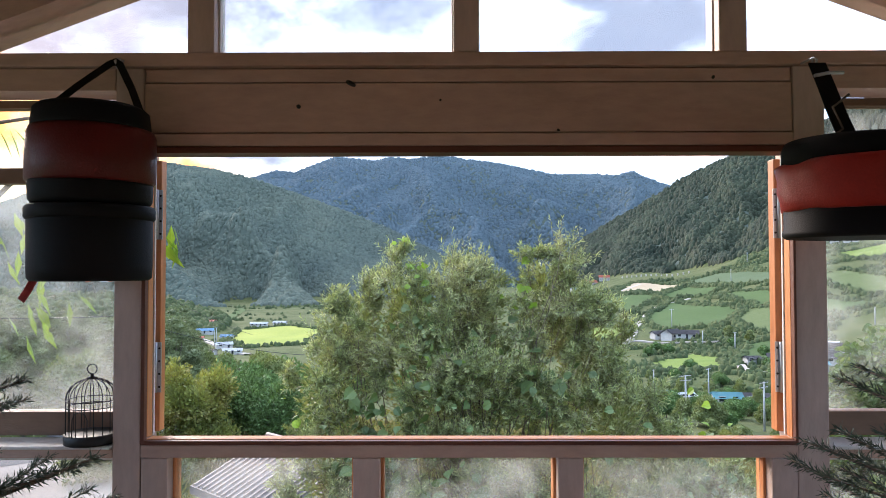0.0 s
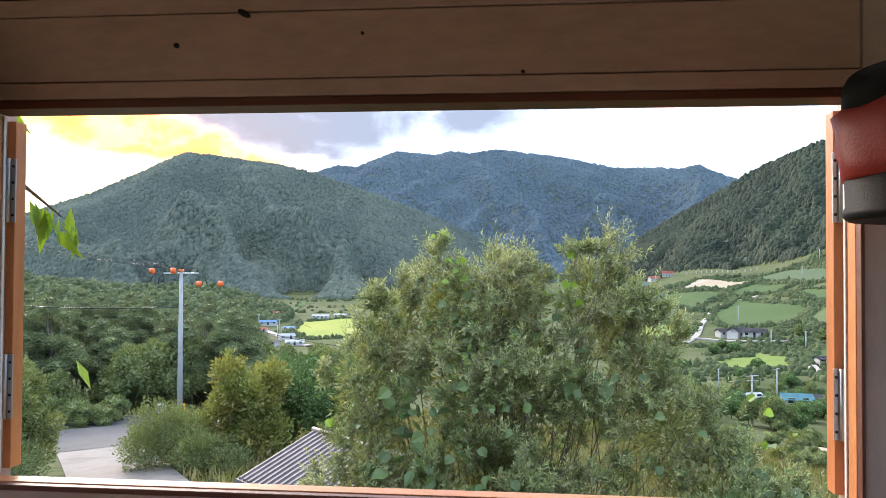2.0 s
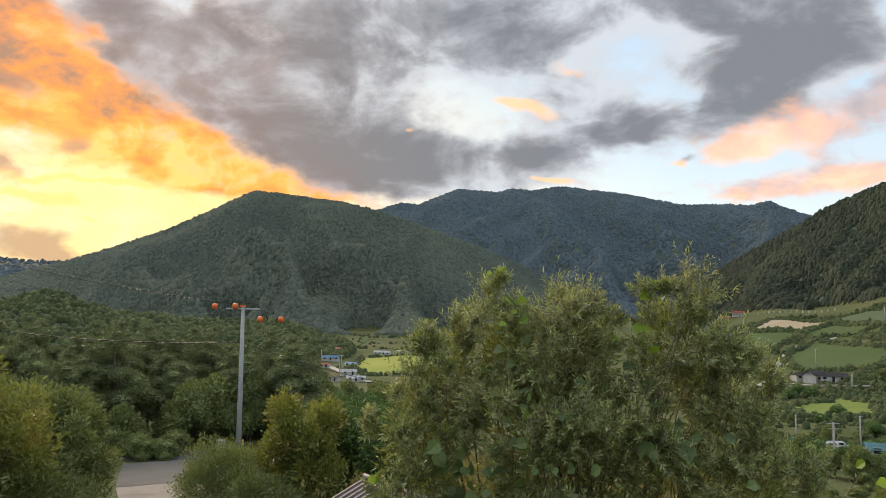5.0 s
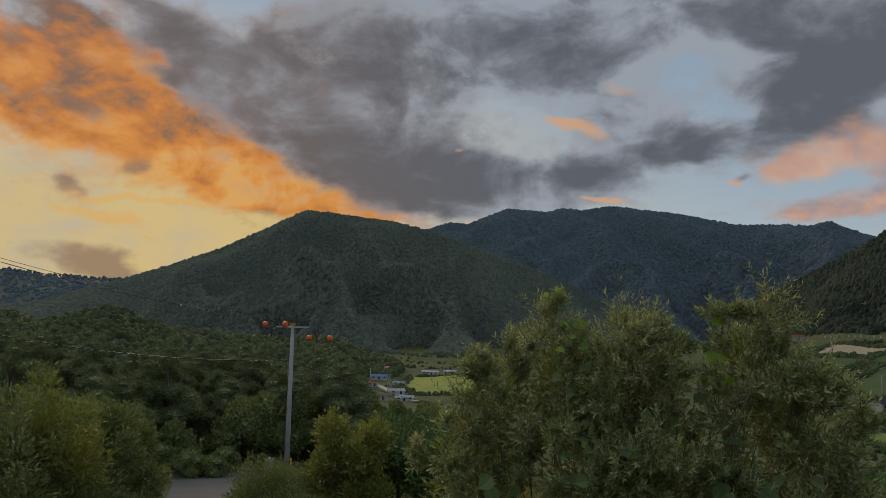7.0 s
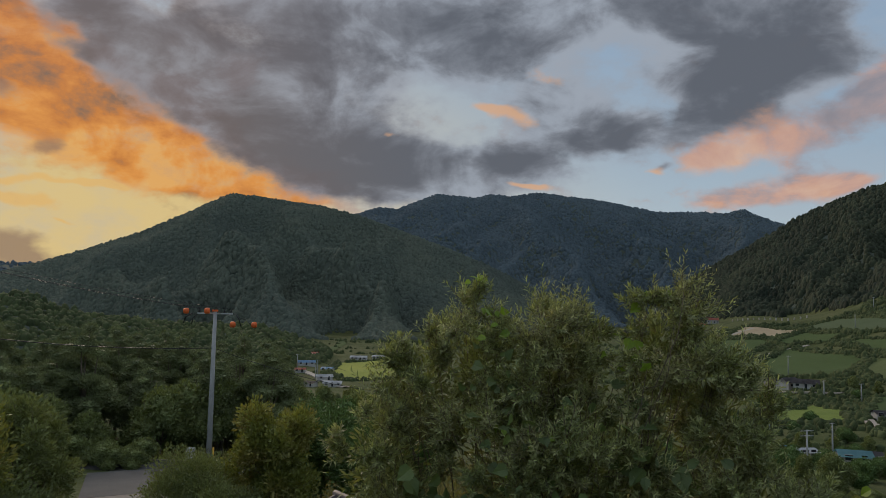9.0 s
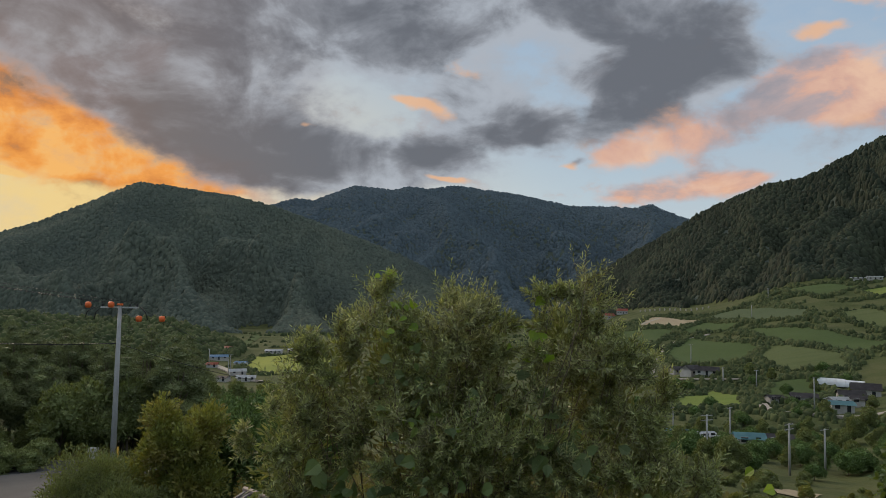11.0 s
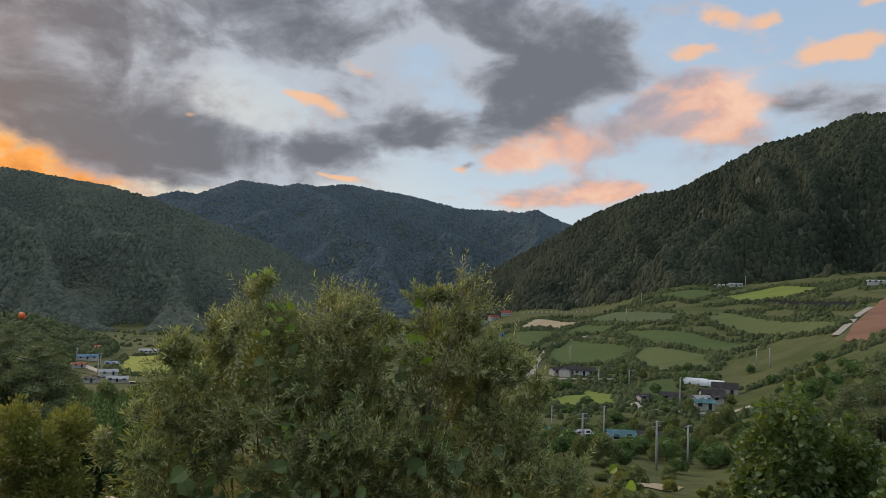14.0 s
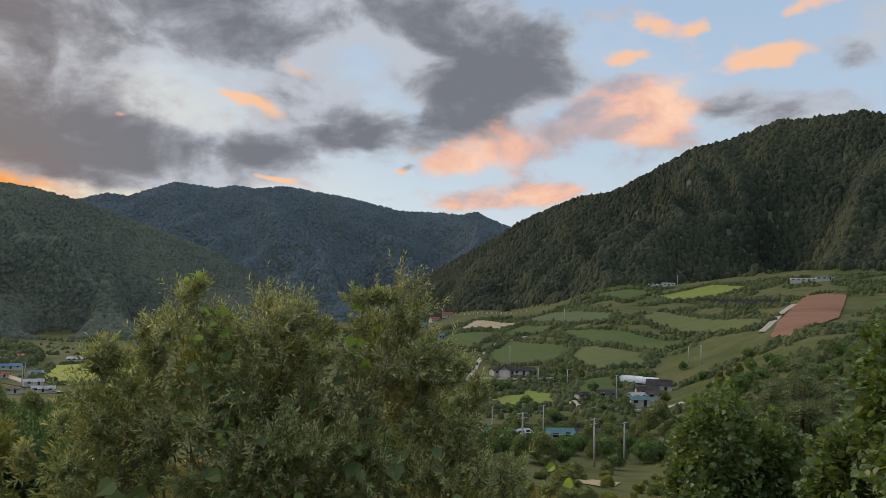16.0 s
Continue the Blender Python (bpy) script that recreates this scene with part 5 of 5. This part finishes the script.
def utility_pole(x, y, height, label, arms=1, turn=0.0, fat=1.0):
    z = land_at(x, y)
    t = thing("utility_pole", (x, y, z), label, "utility pole", turn=turn, group="utility poles")
    bm = bmesh.new()
    tube(bm, [(0, 0, -0.5), (0, 0, height * 0.5), (0, 0, height)], [0.19 * fat, 0.155 * fat, 0.115 * fat], 14)
    part("pole", bm, POLE, t)
    for k in range(arms):
        h = height - 0.15 - 0.7 * k
        arm = boxed("crossarm", (-1.15, 1.15, -0.06 * fat, 0.06 * fat, h - 0.05 * fat, h + 0.05 * fat), STEEL, t)
        for dx in (-1.05, -0.6, 0.6, 1.05):
            bm = bmesh.new()
            lathe(bm, [(0.03 * fat, h + 0.05), (0.07 * fat, h + 0.1), (0.04 * fat, h + 0.14), (0.07 * fat, h + 0.18), (0.03 * fat, h + 0.24)], 10)
            bmesh.ops.translate(bm, verts=bm.verts, vec=(dx, 0, 0))
            part("insulator", bm, DARK, t)
    return t


big = utility_pole(-21.3, 45.2, 9.9, "tall grey concrete utility pole with crossarms beside the road", 1, 8, 1.0)
for k, (dx, dz) in enumerate(((-1.5, -0.2), (-1.1, -0.3), (1.3, -0.35))):
    bm = bmesh.new()
    tube(bm, [(dx, 0, 9.75), (dx * 1.25, -0.2, 9.55 + dz * 0.3), (dx * 1.35, -0.1, 9.3 + dz)], 0.035, 6)
    part("hanging_insulator", bm, DARK, big)
boxed("cap", (-0.15, 0.15, -0.15, 0.15, 9.88, 10.0), ORANGE_PLASTIC, big)
bm = bmesh.new()
tube(bm, [(0.3, -0.05, 0), (0.28, -0.05, 1.1)], 0.06, 8)
part("guy_guard", bm, YELLOW_PLASTIC, big, "yellow plastic guard at the foot")
base_z = land_at(-21.3, 45.2)
tagged(boxed("junction_box", (-22.8, -22.3, 45.0, 45.4, base_z - 0.2, base_z + 1.0), POLE), "grey metal box beside the utility pole", "box")
for x, y, h, lab in ((37.8, 113, 7.5, ""), (48.2, 108.5, 7.5, ""), (56.5, 115, 6.5, ""), (98.8, 207, 10, ""), (121, 388, 10, ""), (116, 290, 7, ""), (170, 286, 7, ""), (168, 273, 8, ""), (109, 307, 7, ""), (51, 177, 7, ""), (58, 159, 8, ""), (205, 520, 9, ""), (-135, 420, 9, ""), (-128, 395, 9, ""), (-160, 455, 9, ""), (250, 600, 9, ""), (340, 590, 10, "")):
    utility_pole(x, y, h, "grey concrete utility pole among fields and farm houses", 2 if h == 7.5 else 1, (x * 7) % 60, 1.0 if y < 250 else 1.5)


def wire(points, sag, radius, label, markers=()):
    bm = bmesh.new()
    pts = []
    for a, b in zip(points, points[1:]):
        a, b = Vector(a), Vector(b)
        pts += [a.lerp(b, k / 14) - Vector((0, 0, sag * 4 * (k / 14) * (1 - k / 14))) for k in range(15)]
    tube(bm, pts, radius, 5)
    t = thing("power_line", (0, 0, 0), label, "cable", "power lines")
    part("wire", bm, DARK, t)
    for p in markers:
        bm = bmesh.new()
        lathe(bm, [(0.10, -0.17), (0.19, -0.12), (0.2, 0.0), (0.19, 0.12), (0.10, 0.17)], 14)
        bmesh.ops.rotate(bm, verts=bm.verts, cent=(0, 0, 0), matrix=Matrix.Rotation(1.57, 3, "Y"))
        bmesh.ops.translate(bm, verts=bm.verts, vec=p)
        part("marker", bm, ORANGE_PLASTIC, t, "orange plastic line marker")


top = base_z + 9.9
for k, dx in enumerate((-1.1, -0.6, 1.0)):
    wire([(-21.3 + dx, 45.2, top + 0.15), (-52 + dx, 40 - k, top + 7)], 0.8, 0.016, "thin dark overhead power line to the pole")
wire([(-21.3, 45.2, top - 2.4), (-44, 40, top - 0.6)], 0.7, 0.03, "pale overhead service cable to the pole")
wire([(-21.3, 45.2, top - 2.4), (-10, 62, top - 7.0)], 0.7, 0.02, "thin overhead cable leading down to the valley")
wire([(-21.3 + 1.05, 45.2, top), (-16.5, 60, top - 5)], 0.3, 0.012, "thin overhead line with orange markers", ((-18.75, 45.6, top - 0.85), (-20.1, 45.3, top - 0.85)))
wire([(-21.3 - 1.05, 45.2, top), (-36, 60, top - 2)], 0.3, 0.012, "thin overhead line with orange markers", ((-23.45, 45.4, top - 0.02), (-21.75, 44.95, top + 0.02)))


# ---- houses and farm buildings ----
WALL_WHITE = material("white_rendered_wall", [(0.40, 0.385, 0.36), (0.52, 0.50, 0.475)], 0.6, 0.8, 0.1, 6)
WALL_GREY = material("grey_rendered_wall", [(0.35, 0.34, 0.33), (0.45, 0.44, 0.42)], 0.6, 0.8, 0.1, 6)
ROOF_DARK = material("dark_grey_tiled_roof", [(0.05, 0.045, 0.05), (0.09, 0.08, 0.085)], 0.8, 0.6, 0.3, 5)
ROOF_BLUE = material("blue_painted_sheet_roof", [(0.12, 0.27, 0.47), (0.16, 0.33, 0.53)], 0.6, 0.45, 0.1, 6)
ROOF_TEAL = material("teal_painted_sheet_roof", [(0.10, 0.26, 0.30), (0.15, 0.33, 0.36)], 0.6, 0.45, 0.1, 6)
ROOF_RED = material("red_painted_roof", [(0.38, 0.09, 0.06), (0.46, 0.13, 0.08)], 0.6, 0.5, 0.1, 6)
ROOF_PALE = material("pale_sheet_roof", [(0.50, 0.52, 0.55), (0.62, 0.64, 0.66)], 0.6, 0.45, 0.1, 6)
PANE = material("dark_window_pane", [(0.02, 0.024, 0.03), (0.03, 0.034, 0.04)], 2, 0.15, 0.0, 10)


def house(x, y, w, d, h, rise, roof, wall, label, turn=0.0):
    z = land_at(x, y) + 0.4
    t = thing("house", (x, y, z), label, "house", turn=turn)
    boxed("wall", (-w / 2, w / 2, -d / 2, d / 2, -1.5, h), wall, t, bevel=0)
    e = 0.5
    for s in (-1, 1):
        bm = bmesh.new()
        yo = s * (d / 2 + e)
        a = [bm.verts.new(p) for p in ((-w / 2 - e, 0, h + rise), (w / 2 + e, 0, h + rise), (w / 2 + e, yo, h - 0.15), (-w / 2 - e, yo, h - 0.15))]
        bmesh.ops.solidify(bm, geom=[bm.faces.new(a if s < 0 else a[::-1])], thickness=0.18)
        part("roof", bm, roof, t)
    for s in (-1, 1):
        bm = bmesh.new()
        v = [bm.verts.new(p) for p in ((s * w / 2, -d / 2, h - 0.01), (s * w / 2, d / 2, h - 0.01), (s * w / 2, 0, h + rise - 0.1))]
        bmesh.ops.solidify(bm, geom=[bm.faces.new(v)], thickness=0.1)
        part("gable", bm, wall, t)
    n = max(2, int(w / 3))
    for k in range(n):
        cx = -w / 2 + (k + 0.5) * w / n
        if k == n // 2:
            boxed("door", (cx - 0.5, cx + 0.5, -d / 2 - 0.06, -d / 2 + 0.02, 0.0, 2.05), PANE, t)
        else:
            win = boxed("window", (cx - 0.75, cx + 0.75, -d / 2 - 0.06, -d / 2 + 0.02, 0.85, 2.05), WALL_WHITE, t)
            boxed("pane", (cx - 0.65, cx + 0.65, -d / 2 - 0.09, -d / 2 - 0.05, 0.95, 1.95), PANE, win)
    return t


for x, y, w, d, h, rise, roof, wall, label, turn in (
    (102.4, 349, 7, 6, 3.0, 1.6, ROOF_DARK, WALL_GREY, "small outbuilding with a dark tiled roof", 12), (107, 343, 9, 7, 3.6, 2.2, ROOF_DARK, WALL_WHITE, "white farmhouse with a dark grey tiled roof", 35), (112, 336, 11, 6.5, 3.2, 1.8, ROOF_DARK, WALL_WHITE, "white farmhouse wing with a dark tiled roof", -20),
    (46.5, 156, 5.5, 4.5, 2.6, 1.0, ROOF_BLUE, WALL_GREY, "small house with a bright blue metal roof", -10), (54, 163, 4, 3.5, 2.2, 0.7, ROOF_PALE, WALL_WHITE, "small shed with a white sheet roof", 15), (60, 154, 6, 5, 2.5, 1.0, ROOF_TEAL, WALL_GREY, "low house with a faded teal roof", -8), (66, 154, 5.5, 5, 2.4, 0.9, ROOF_DARK, WALL_GREY, "low shed with a dark roof", -8),
    (131, 240, 9, 7, 3.6, 2.0, ROOF_DARK, WALL_WHITE, "white house with a dark tiled hip roof", -25), (122, 232, 8, 6, 3.0, 1.5, ROOF_DARK, WALL_GREY, "grey farmhouse with a dark roof", -15), (106, 207, 6.5, 5, 3.0, 0.9, ROOF_TEAL, WALL_WHITE, "white house with a pale teal roof", -10), (107, 231, 8, 5, 2.6, 1.2, ROOF_DARK, WALL_GREY, "low grey farm building with a dark roof", -20), (113, 222, 6, 5, 2.6, 1.0, ROOF_PALE, WALL_GREY, "low farm shed with a pale roof", 10), (119, 220, 6, 5, 2.6, 1.0, ROOF_DARK, WALL_WHITE, "small white house with a dark roof", -30), (100, 236, 5, 4, 2.4, 0.9, ROOF_DARK, WALL_GREY, "small dark farm shed", 5),
    (337, 601, 12, 8, 4, 0.6, ROOF_PALE, WALL_WHITE, "white flat-roofed house below the forest", -20), (327, 604, 16, 5, 2.2, 0.6, ROOF_PALE, WALL_WHITE, "long low white farm shed", -20), (360, 450, 22, 5, 2.4, 0.8, ROOF_PALE, WALL_WHITE, "long low pale greenhouse building", -35), (369, 440, 16, 5, 2.4, 0.8, ROOF_TEAL, WALL_WHITE, "long low pale green farm building", -35),
    (148, 812, 18, 10, 5, 2.5, ROOF_TEAL, WALL_WHITE, "white hall with a teal roof", 10), (179, 895, 14, 10, 5, 3, ROOF_RED, WALL_WHITE, "white house with a red roof", 15), (194, 890, 14, 9, 5, 3, ROOF_RED, WALL_GREY, "house with a red-brown roof", -10), (122, 580, 5, 4, 4, 0.6, ROOF_BLUE, ROOF_BLUE, "small blue storage tank shed beside a track", 5),
    (-159, 470, 16, 9, 3.4, 1.8, ROOF_BLUE, WALL_WHITE, "village house with a blue roof", 20), (-146, 558, 18, 10, 3.6, 1.6, ROOF_PALE, WALL_WHITE, "village house with a pale roof", 5), (-133, 572, 14, 9, 3.4, 1.4, ROOF_PALE, WALL_WHITE, "village house with a pale roof", -5), (-121, 389, 12, 8, 3.4, 1.6, ROOF_PALE, WALL_WHITE, "village hall with a pale grey roof", 25), (-110, 368, 13, 8, 3.2, 1.4, ROOF_PALE, WALL_WHITE, "village house with a white roof", 15), (-121, 366, 8, 7, 3, 1.4, ROOF_DARK, WALL_WHITE, "village house with a grey roof", -15), (-150, 432, 9, 7, 3, 1.4, ROOF_RED, WALL_GREY, "village house with a rust-red roof", 10), (-135, 440, 10, 7, 3, 1.4, ROOF_BLUE, WALL_WHITE, "village house with a blue roof", -8), (-171, 520, 10, 7, 3, 1.4, ROOF_RED, WALL_WHITE, "village house with a red roof", -8),
    (-265, 318, 12, 6, 3, 0.8, ROOF_PALE, WALL_WHITE, "long pale farm greenhouse", 30),
):
    k = 0.7 if x < 0 else 0.9
    house(x, y, w * k, d * k, h * k * 0.78, rise * k, roof, wall, label, turn)
PLASTIC = material("white_greenhouse_film", [(0.60, 0.62, 0.63), (0.70, 0.72, 0.73)], 0.8, 0.4, 0.1, 8)
for x, y, turn in ((138, 276, -35), (142, 270, -35)):
    t = thing("greenhouse_tunnel", (x, y, land_at(x, y) + 0.2), "round white plastic greenhouse tunnel", "greenhouse", "greenhouse tunnels", turn=turn)
    bm = bmesh.new()
    rings = [[bm.verts.new((yy, 2.2 * math.cos(a * 0.2618), 2.4 * math.sin(a * 0.2618))) for a in range(13)] for yy in (-4.5, -1.5, 1.5, 4.5)]
    for a, b in zip(rings, rings[1:]):
        for k in range(12):
            bm.faces.new((a[k], a[k + 1], b[k + 1], b[k]))
    bm.faces.new(rings[0])
    bm.faces.new(rings[-1][::-1])
    part("cover", bm, PLASTIC, t)
    for yy in (-4.5, -1.5, 1.5, 4.5):
        bm = bmesh.new()
        tube(bm, [(yy, 2.23 * math.cos(a * 0.2618), 2.43 * math.sin(a * 0.2618)) for a in range(13)], 0.04, 5)
        part("hoop", bm, STEEL, t)
# white gravestone-like posts in a row at the forest edge
for k in range(14):
    x, y = 203 + k * 3.6, 835 - k * 7.0
    z = land_at(x, y)
    tagged(boxed("white_post", (x - 0.5, x + 0.5, y - 0.5, y + 0.5, z - 0.5, z + 2.4), WALL_WHITE), "white post in a row at the field edge", "post", "white posts in a row")


# ---- things in the room ----
def strap(bm, pts, width, thick, face=(0, 1, 0)):
    """A flat band along points."""
    f = Vector(face)
    rows = []
    P = [Vector(p) for p in pts]
    for i, p in enumerate(P):
        d = (P[min(i + 1, len(P) - 1)] - P[max(i - 1, 0)]).normalized()
        s = d.cross(f).normalized() * width / 2
        n = s.cross(d).normalized() * thick / 2
        rows.append([bm.verts.new(q) for q in (p - s - n, p + s - n, p + s + n, p - s + n)])
    for a, b in zip(rows, rows[1:]):
        for k in range(4):
            bm.faces.new((a[k], a[(k + 1) % 4], b[(k + 1) % 4], b[k]))
    bm.faces.new(rows[0][::-1])
    bm.faces.new(rows[-1])
    bmesh.ops.recalc_face_normals(bm, faces=bm.faces)


def turned(name, profile, mat, parent, label="", squash=0.012, seed=0, sides=48):
    bm = bmesh.new()
    lathe(bm, profile, sides, squash, seed)
    return part(name, bm, mat, parent, label)


bag = thing("hanging_bag", (-0.635, -0.155, 1.505), "round black and red cloth bag hanging from a hook", "bag", "hanging bags")
turned("lower_pouch", [(0.118, 0.0), (0.124, 0.006), (0.125, 0.03), (0.126, 0.145), (0.123, 0.152)], BLACK_CLOTH, bag, "", 0.008, 1)
turned("lower_rim", [(0.127, 0.132), (0.131, 0.137), (0.131, 0.158), (0.127, 0.163), (0.05, 0.166)], BLACK_CLOTH, bag, "", 0.008, 1)
turned("middle_section", [(0.117, 0.164), (0.124, 0.175), (0.125, 0.205), (0.123, 0.225)], BLACK_CLOTH, bag, "", 0.01, 2)
turned("red_band", [(0.126, 0.212), (0.131, 0.218), (0.132, 0.26), (0.130, 0.318), (0.126, 0.330)], SHADED_RED, bag, "red coated cloth band darkened as shaded", 0.014, 3)
turned("top_collar", [(0.122, 0.322), (0.121, 0.34), (0.117, 0.372), (0.108, 0.381), (0.03, 0.383)], BLACK_CLOTH, bag, "", 0.014, 4)
bm = bmesh.new()
strap(bm, [(-0.112, 0, 0.372), (-0.06, 0.05, 0.445), (-0.010, 0.10, 0.510), (0.002, 0.105, 0.516), (0.014, 0.10, 0.508), (0.06, 0.06, 0.44), (0.106, 0, 0.372)], 0.018, 0.003, (0.2, 1, 0))
part("strap", bm, BLACK_CLOTH, bag)
bm = bmesh.new()
strap(bm, [(-0.108, -0.03, 0.004), (-0.118, -0.035, -0.02), (-0.135, -0.03, -0.042)], 0.016, 0.003)
part("tag", bm, LIT_RED, bag, "small red cloth pull tab")
boxed("side_buckle", (-0.137, -0.127, -0.016, 0.016, 0.085, 0.118), DARK, bag)
bag_r = thing("hanging_bag", (1.012, -0.23, 1.592), "red and black cloth bag with lit-coloured band, hanging by strap", "bag", "hanging bags")
turned("base", [(0.140, 0.0), (0.147, 0.006), (0.147, 0.012), (0.143, 0.02), (0.143, 0.065), (0.14, 0.07)], BLACK_CLOTH, bag_r, "", 0.01, 5)
turned("red_band", [(0.146, 0.056), (0.153, 0.06), (0.155, 0.08), (0.160, 0.10), (0.157, 0.125), (0.162, 0.15), (0.153, 0.158)], LIT_RED, bag_r, "red creased cloth band brightened as lit", 0.055, 6)
turned("top_collar", [(0.146, 0.15), (0.146, 0.19), (0.140, 0.203), (0.05, 0.208)], BLACK_CLOTH, bag_r, "", 0.014, 7)
bm = bmesh.new()
strap(bm, [(-0.015, 0.0, 0.2), (-0.02, 0.04, 0.27), (-0.015, 0.09, 0.34), (-0.008, 0.145, 0.41)], 0.038, 0.004, (0.1, 1, 0.2))
part("strap", bm, BLACK_CLOTH, bag_r)
bm = bmesh.new()
tube(bm, [(-0.045, 0.085, 0.365), (-0.01, 0.085, 0.372), (0.02, 0.085, 0.372)], 0.004, 8)
part("buckle", bm, STEEL, bag_r)
bm = bmesh.new()
tube(bm, [(0.0, 0.03, 0.31), (-0.04, 0.02, 0.28), (-0.03, 0.0, 0.23), (-0.07, -0.02, 0.207)], 0.0025, 6)
part("cord", bm, BARK, bag_r, "pale twisted cord")
for x, y, z in ((-0.633, -0.05, 2.022), (1.004, -0.08, 2.01)):
    t = thing("wall_hook", (x, y, z), "bent steel hook screwed into the beam", "hook", "wall hooks")
    bm = bmesh.new()
    tube(bm, [(0, -y - 0.012, 0.012), (0, -y - 0.03, 0.012), (0, 0.01, 0.01), (0, -0.006, 0.0), (0, 0.005, -0.012), (0, 0.016, -0.002), (0, 0.014, 0.012)], 0.0028, 8)
    part("hook_wire", bm, STEEL, t)


def bird_cage():
    t = thing("bird_cage", (-0.722, 0.034, 1.1075), "small black wire bird cage with a domed top", "bird cage")
    R = 0.058
    turned("base_tray", [(R + 0.004, 0.0), (R + 0.005, 0.002), (R + 0.005, 0.022), (R + 0.002, 0.024)], DARK, t, "", 0, 0, 32)
    bm = bmesh.new()
    for k in range(18):
        a = 6.2832 * k / 18
        c, s = math.cos(a), math.sin(a)
        pts = [(R * c, R * s, 0.02), (R * c, R * s, 0.108)] + [(R * c * math.cos(q), R * s * math.cos(q), 0.108 + 0.048 * math.sin(q)) for q in (0.3, 0.6, 0.9, 1.2, 1.5)]
        tube(bm, pts, 0.0011, 5)
    part("wires", bm, DARK, t)
    for z in (0.088, 0.104):
        bm = bmesh.new()
        tube(bm, [(R * math.cos(k * 0.2618), R * math.sin(k * 0.2618), z) for k in range(25)], 0.0013, 5)
        part("hoop", bm, DARK, t)
    bm = bmesh.new()
    tube(bm, [(-0.018, -R - 0.001, 0.022), (-0.018, -R - 0.001, 0.065), (-0.012, -R - 0.001, 0.078), (0, -R - 0.001, 0.083), (0.012, -R - 0.001, 0.078), (0.018, -R - 0.001, 0.065), (0.018, -R - 0.001, 0.022)], 0.0013, 5)
    part("door_arch", bm, DARK, t)
    turned("finial", [(0.011, 0.154), (0.012, 0.157), (0.004, 0.16), (0.004, 0.164), (0.002, 0.167)], DARK, t, "", 0, 0, 16)
    bm = bmesh.new()
    tube(bm, [(0.012 * math.cos(k * 0.3142), 0, 0.178 + 0.012 * math.sin(k * 0.3142)) for k in range(21)], 0.0014, 6)
    part("ring", bm, DARK, t)


bird_cage()


def fir(x, y, height, spread, seed):
    g = np.random.default_rng(seed)
    t = thing("fir_tree", (x, y, 0), "indoor green fir tree with pale needle tips", "fir tree", "fir trees beside the window")
    bm = bmesh.new()
    tube(bm, [(0, 0, 0.2), (0, 0, height)], [0.025, 0.006], 8)
    turned("pot", [(0.10, 0.0), (0.13, 0.2), (0.135, 0.24), (0.12, 0.24), (0.11, 0.21)], DARK, t, "", 0, 0, 24)
    pos, along = [], []
    for k in range(130):
        f = g.random() ** 0.8
        z = 0.3 + (height - 0.35) * f
        a = g.uniform(0, 6.28)
        reach = spread * (1 - f) ** 0.8 * g.uniform(0.75, 1.1) + 0.05
        end = np.array([math.cos(a) * reach, math.sin(a) * reach, reach * 0.28])
        tube(bm, [(0, 0, z), tuple(end * 0.5 + [0, 0, z - 0.01]), tuple(end + [0, 0, z])], [0.005, 0.004, 0.0015], 5)
        n = int(reach * 1300)
        q = g.uniform(0.25, 1.0, n)[:, None]
        pos.append(np.array([0, 0, z]) + end * q + g.normal(0, 0.002, (n, 3)))
        along.append(unit(g, n) + end / reach * 0.9)
    tagged(part("branch_growth", bm, BARK, t), kind="stuff")
    pos, along = np.concatenate(pos), np.concatenate(along)
    L = g.uniform(0.014, 0.026, len(pos))
    from_arrays("needles", *leaf_mesh(pos, along, unit(g, len(pos)), L, L * 0.11), FIR_NEEDLE, t)


fir(-0.84, -0.5, 1.62, 0.62, 71)
fir(1.13, -0.52, 1.66, 0.62, 72)


def peach_branch():
    g = np.random.default_rng(91)
    t = thing("tree_branch", (-1.9, 0.9, -3.8), "young tree with long drooping green leaves beside the window", "tree")
    off = Vector((1.9, -0.9, 3.8))
    bm = bmesh.new()
    main = [(-1.9, 0.9, -3.9), (-1.85, 0.9, 0.5), (-1.6, 0.75, 1.6), (-1.2, 0.55, 1.85), (-0.82, 0.45, 1.72), (-0.70, 0.42, 1.64)]
    tube(bm, [Vector(p) + off for p in main], [0.04, 0.025, 0.014, 0.008, 0.005, 0.002], 7)
    side = [(-1.6, 0.75, 1.6), (-1.4, 0.6, 2.0), (-1.05, 0.5, 2.02), (-0.9, 0.5, 1.95)]
    tube(bm, [Vector(p) + off for p in side], [0.01, 0.008, 0.005, 0.002], 6)
    part("trunk", bm, BARK, t)
    p = np.concatenate([np.array(main[3])[None] + (np.array(main[5]) - np.array(main[3])) * g.random((22, 1)), np.array(side[1])[None] + (np.array(side[3]) - np.array(side[1])) * g.random((30, 1)),
                        np.array(main[5])[None] + g.normal(0, 0.02, (9, 3)), np.array([-1.35, 0.7, 1.5])[None] + g.normal(0, 0.14, (34, 3))]) + np.array(off)
    along = np.stack([g.normal(0.25, 0.3, len(p)), g.normal(0, 0.25, len(p)), g.normal(-0.9, 0.25, len(p))], 1)
    L = g.uniform(0.07, 0.12, len(p))
    from_arrays("leaves", *leaf_mesh(p, along, unit(g, len(p)), L, L * 0.27), YOUNG_LEAF, t)


peach_branch()
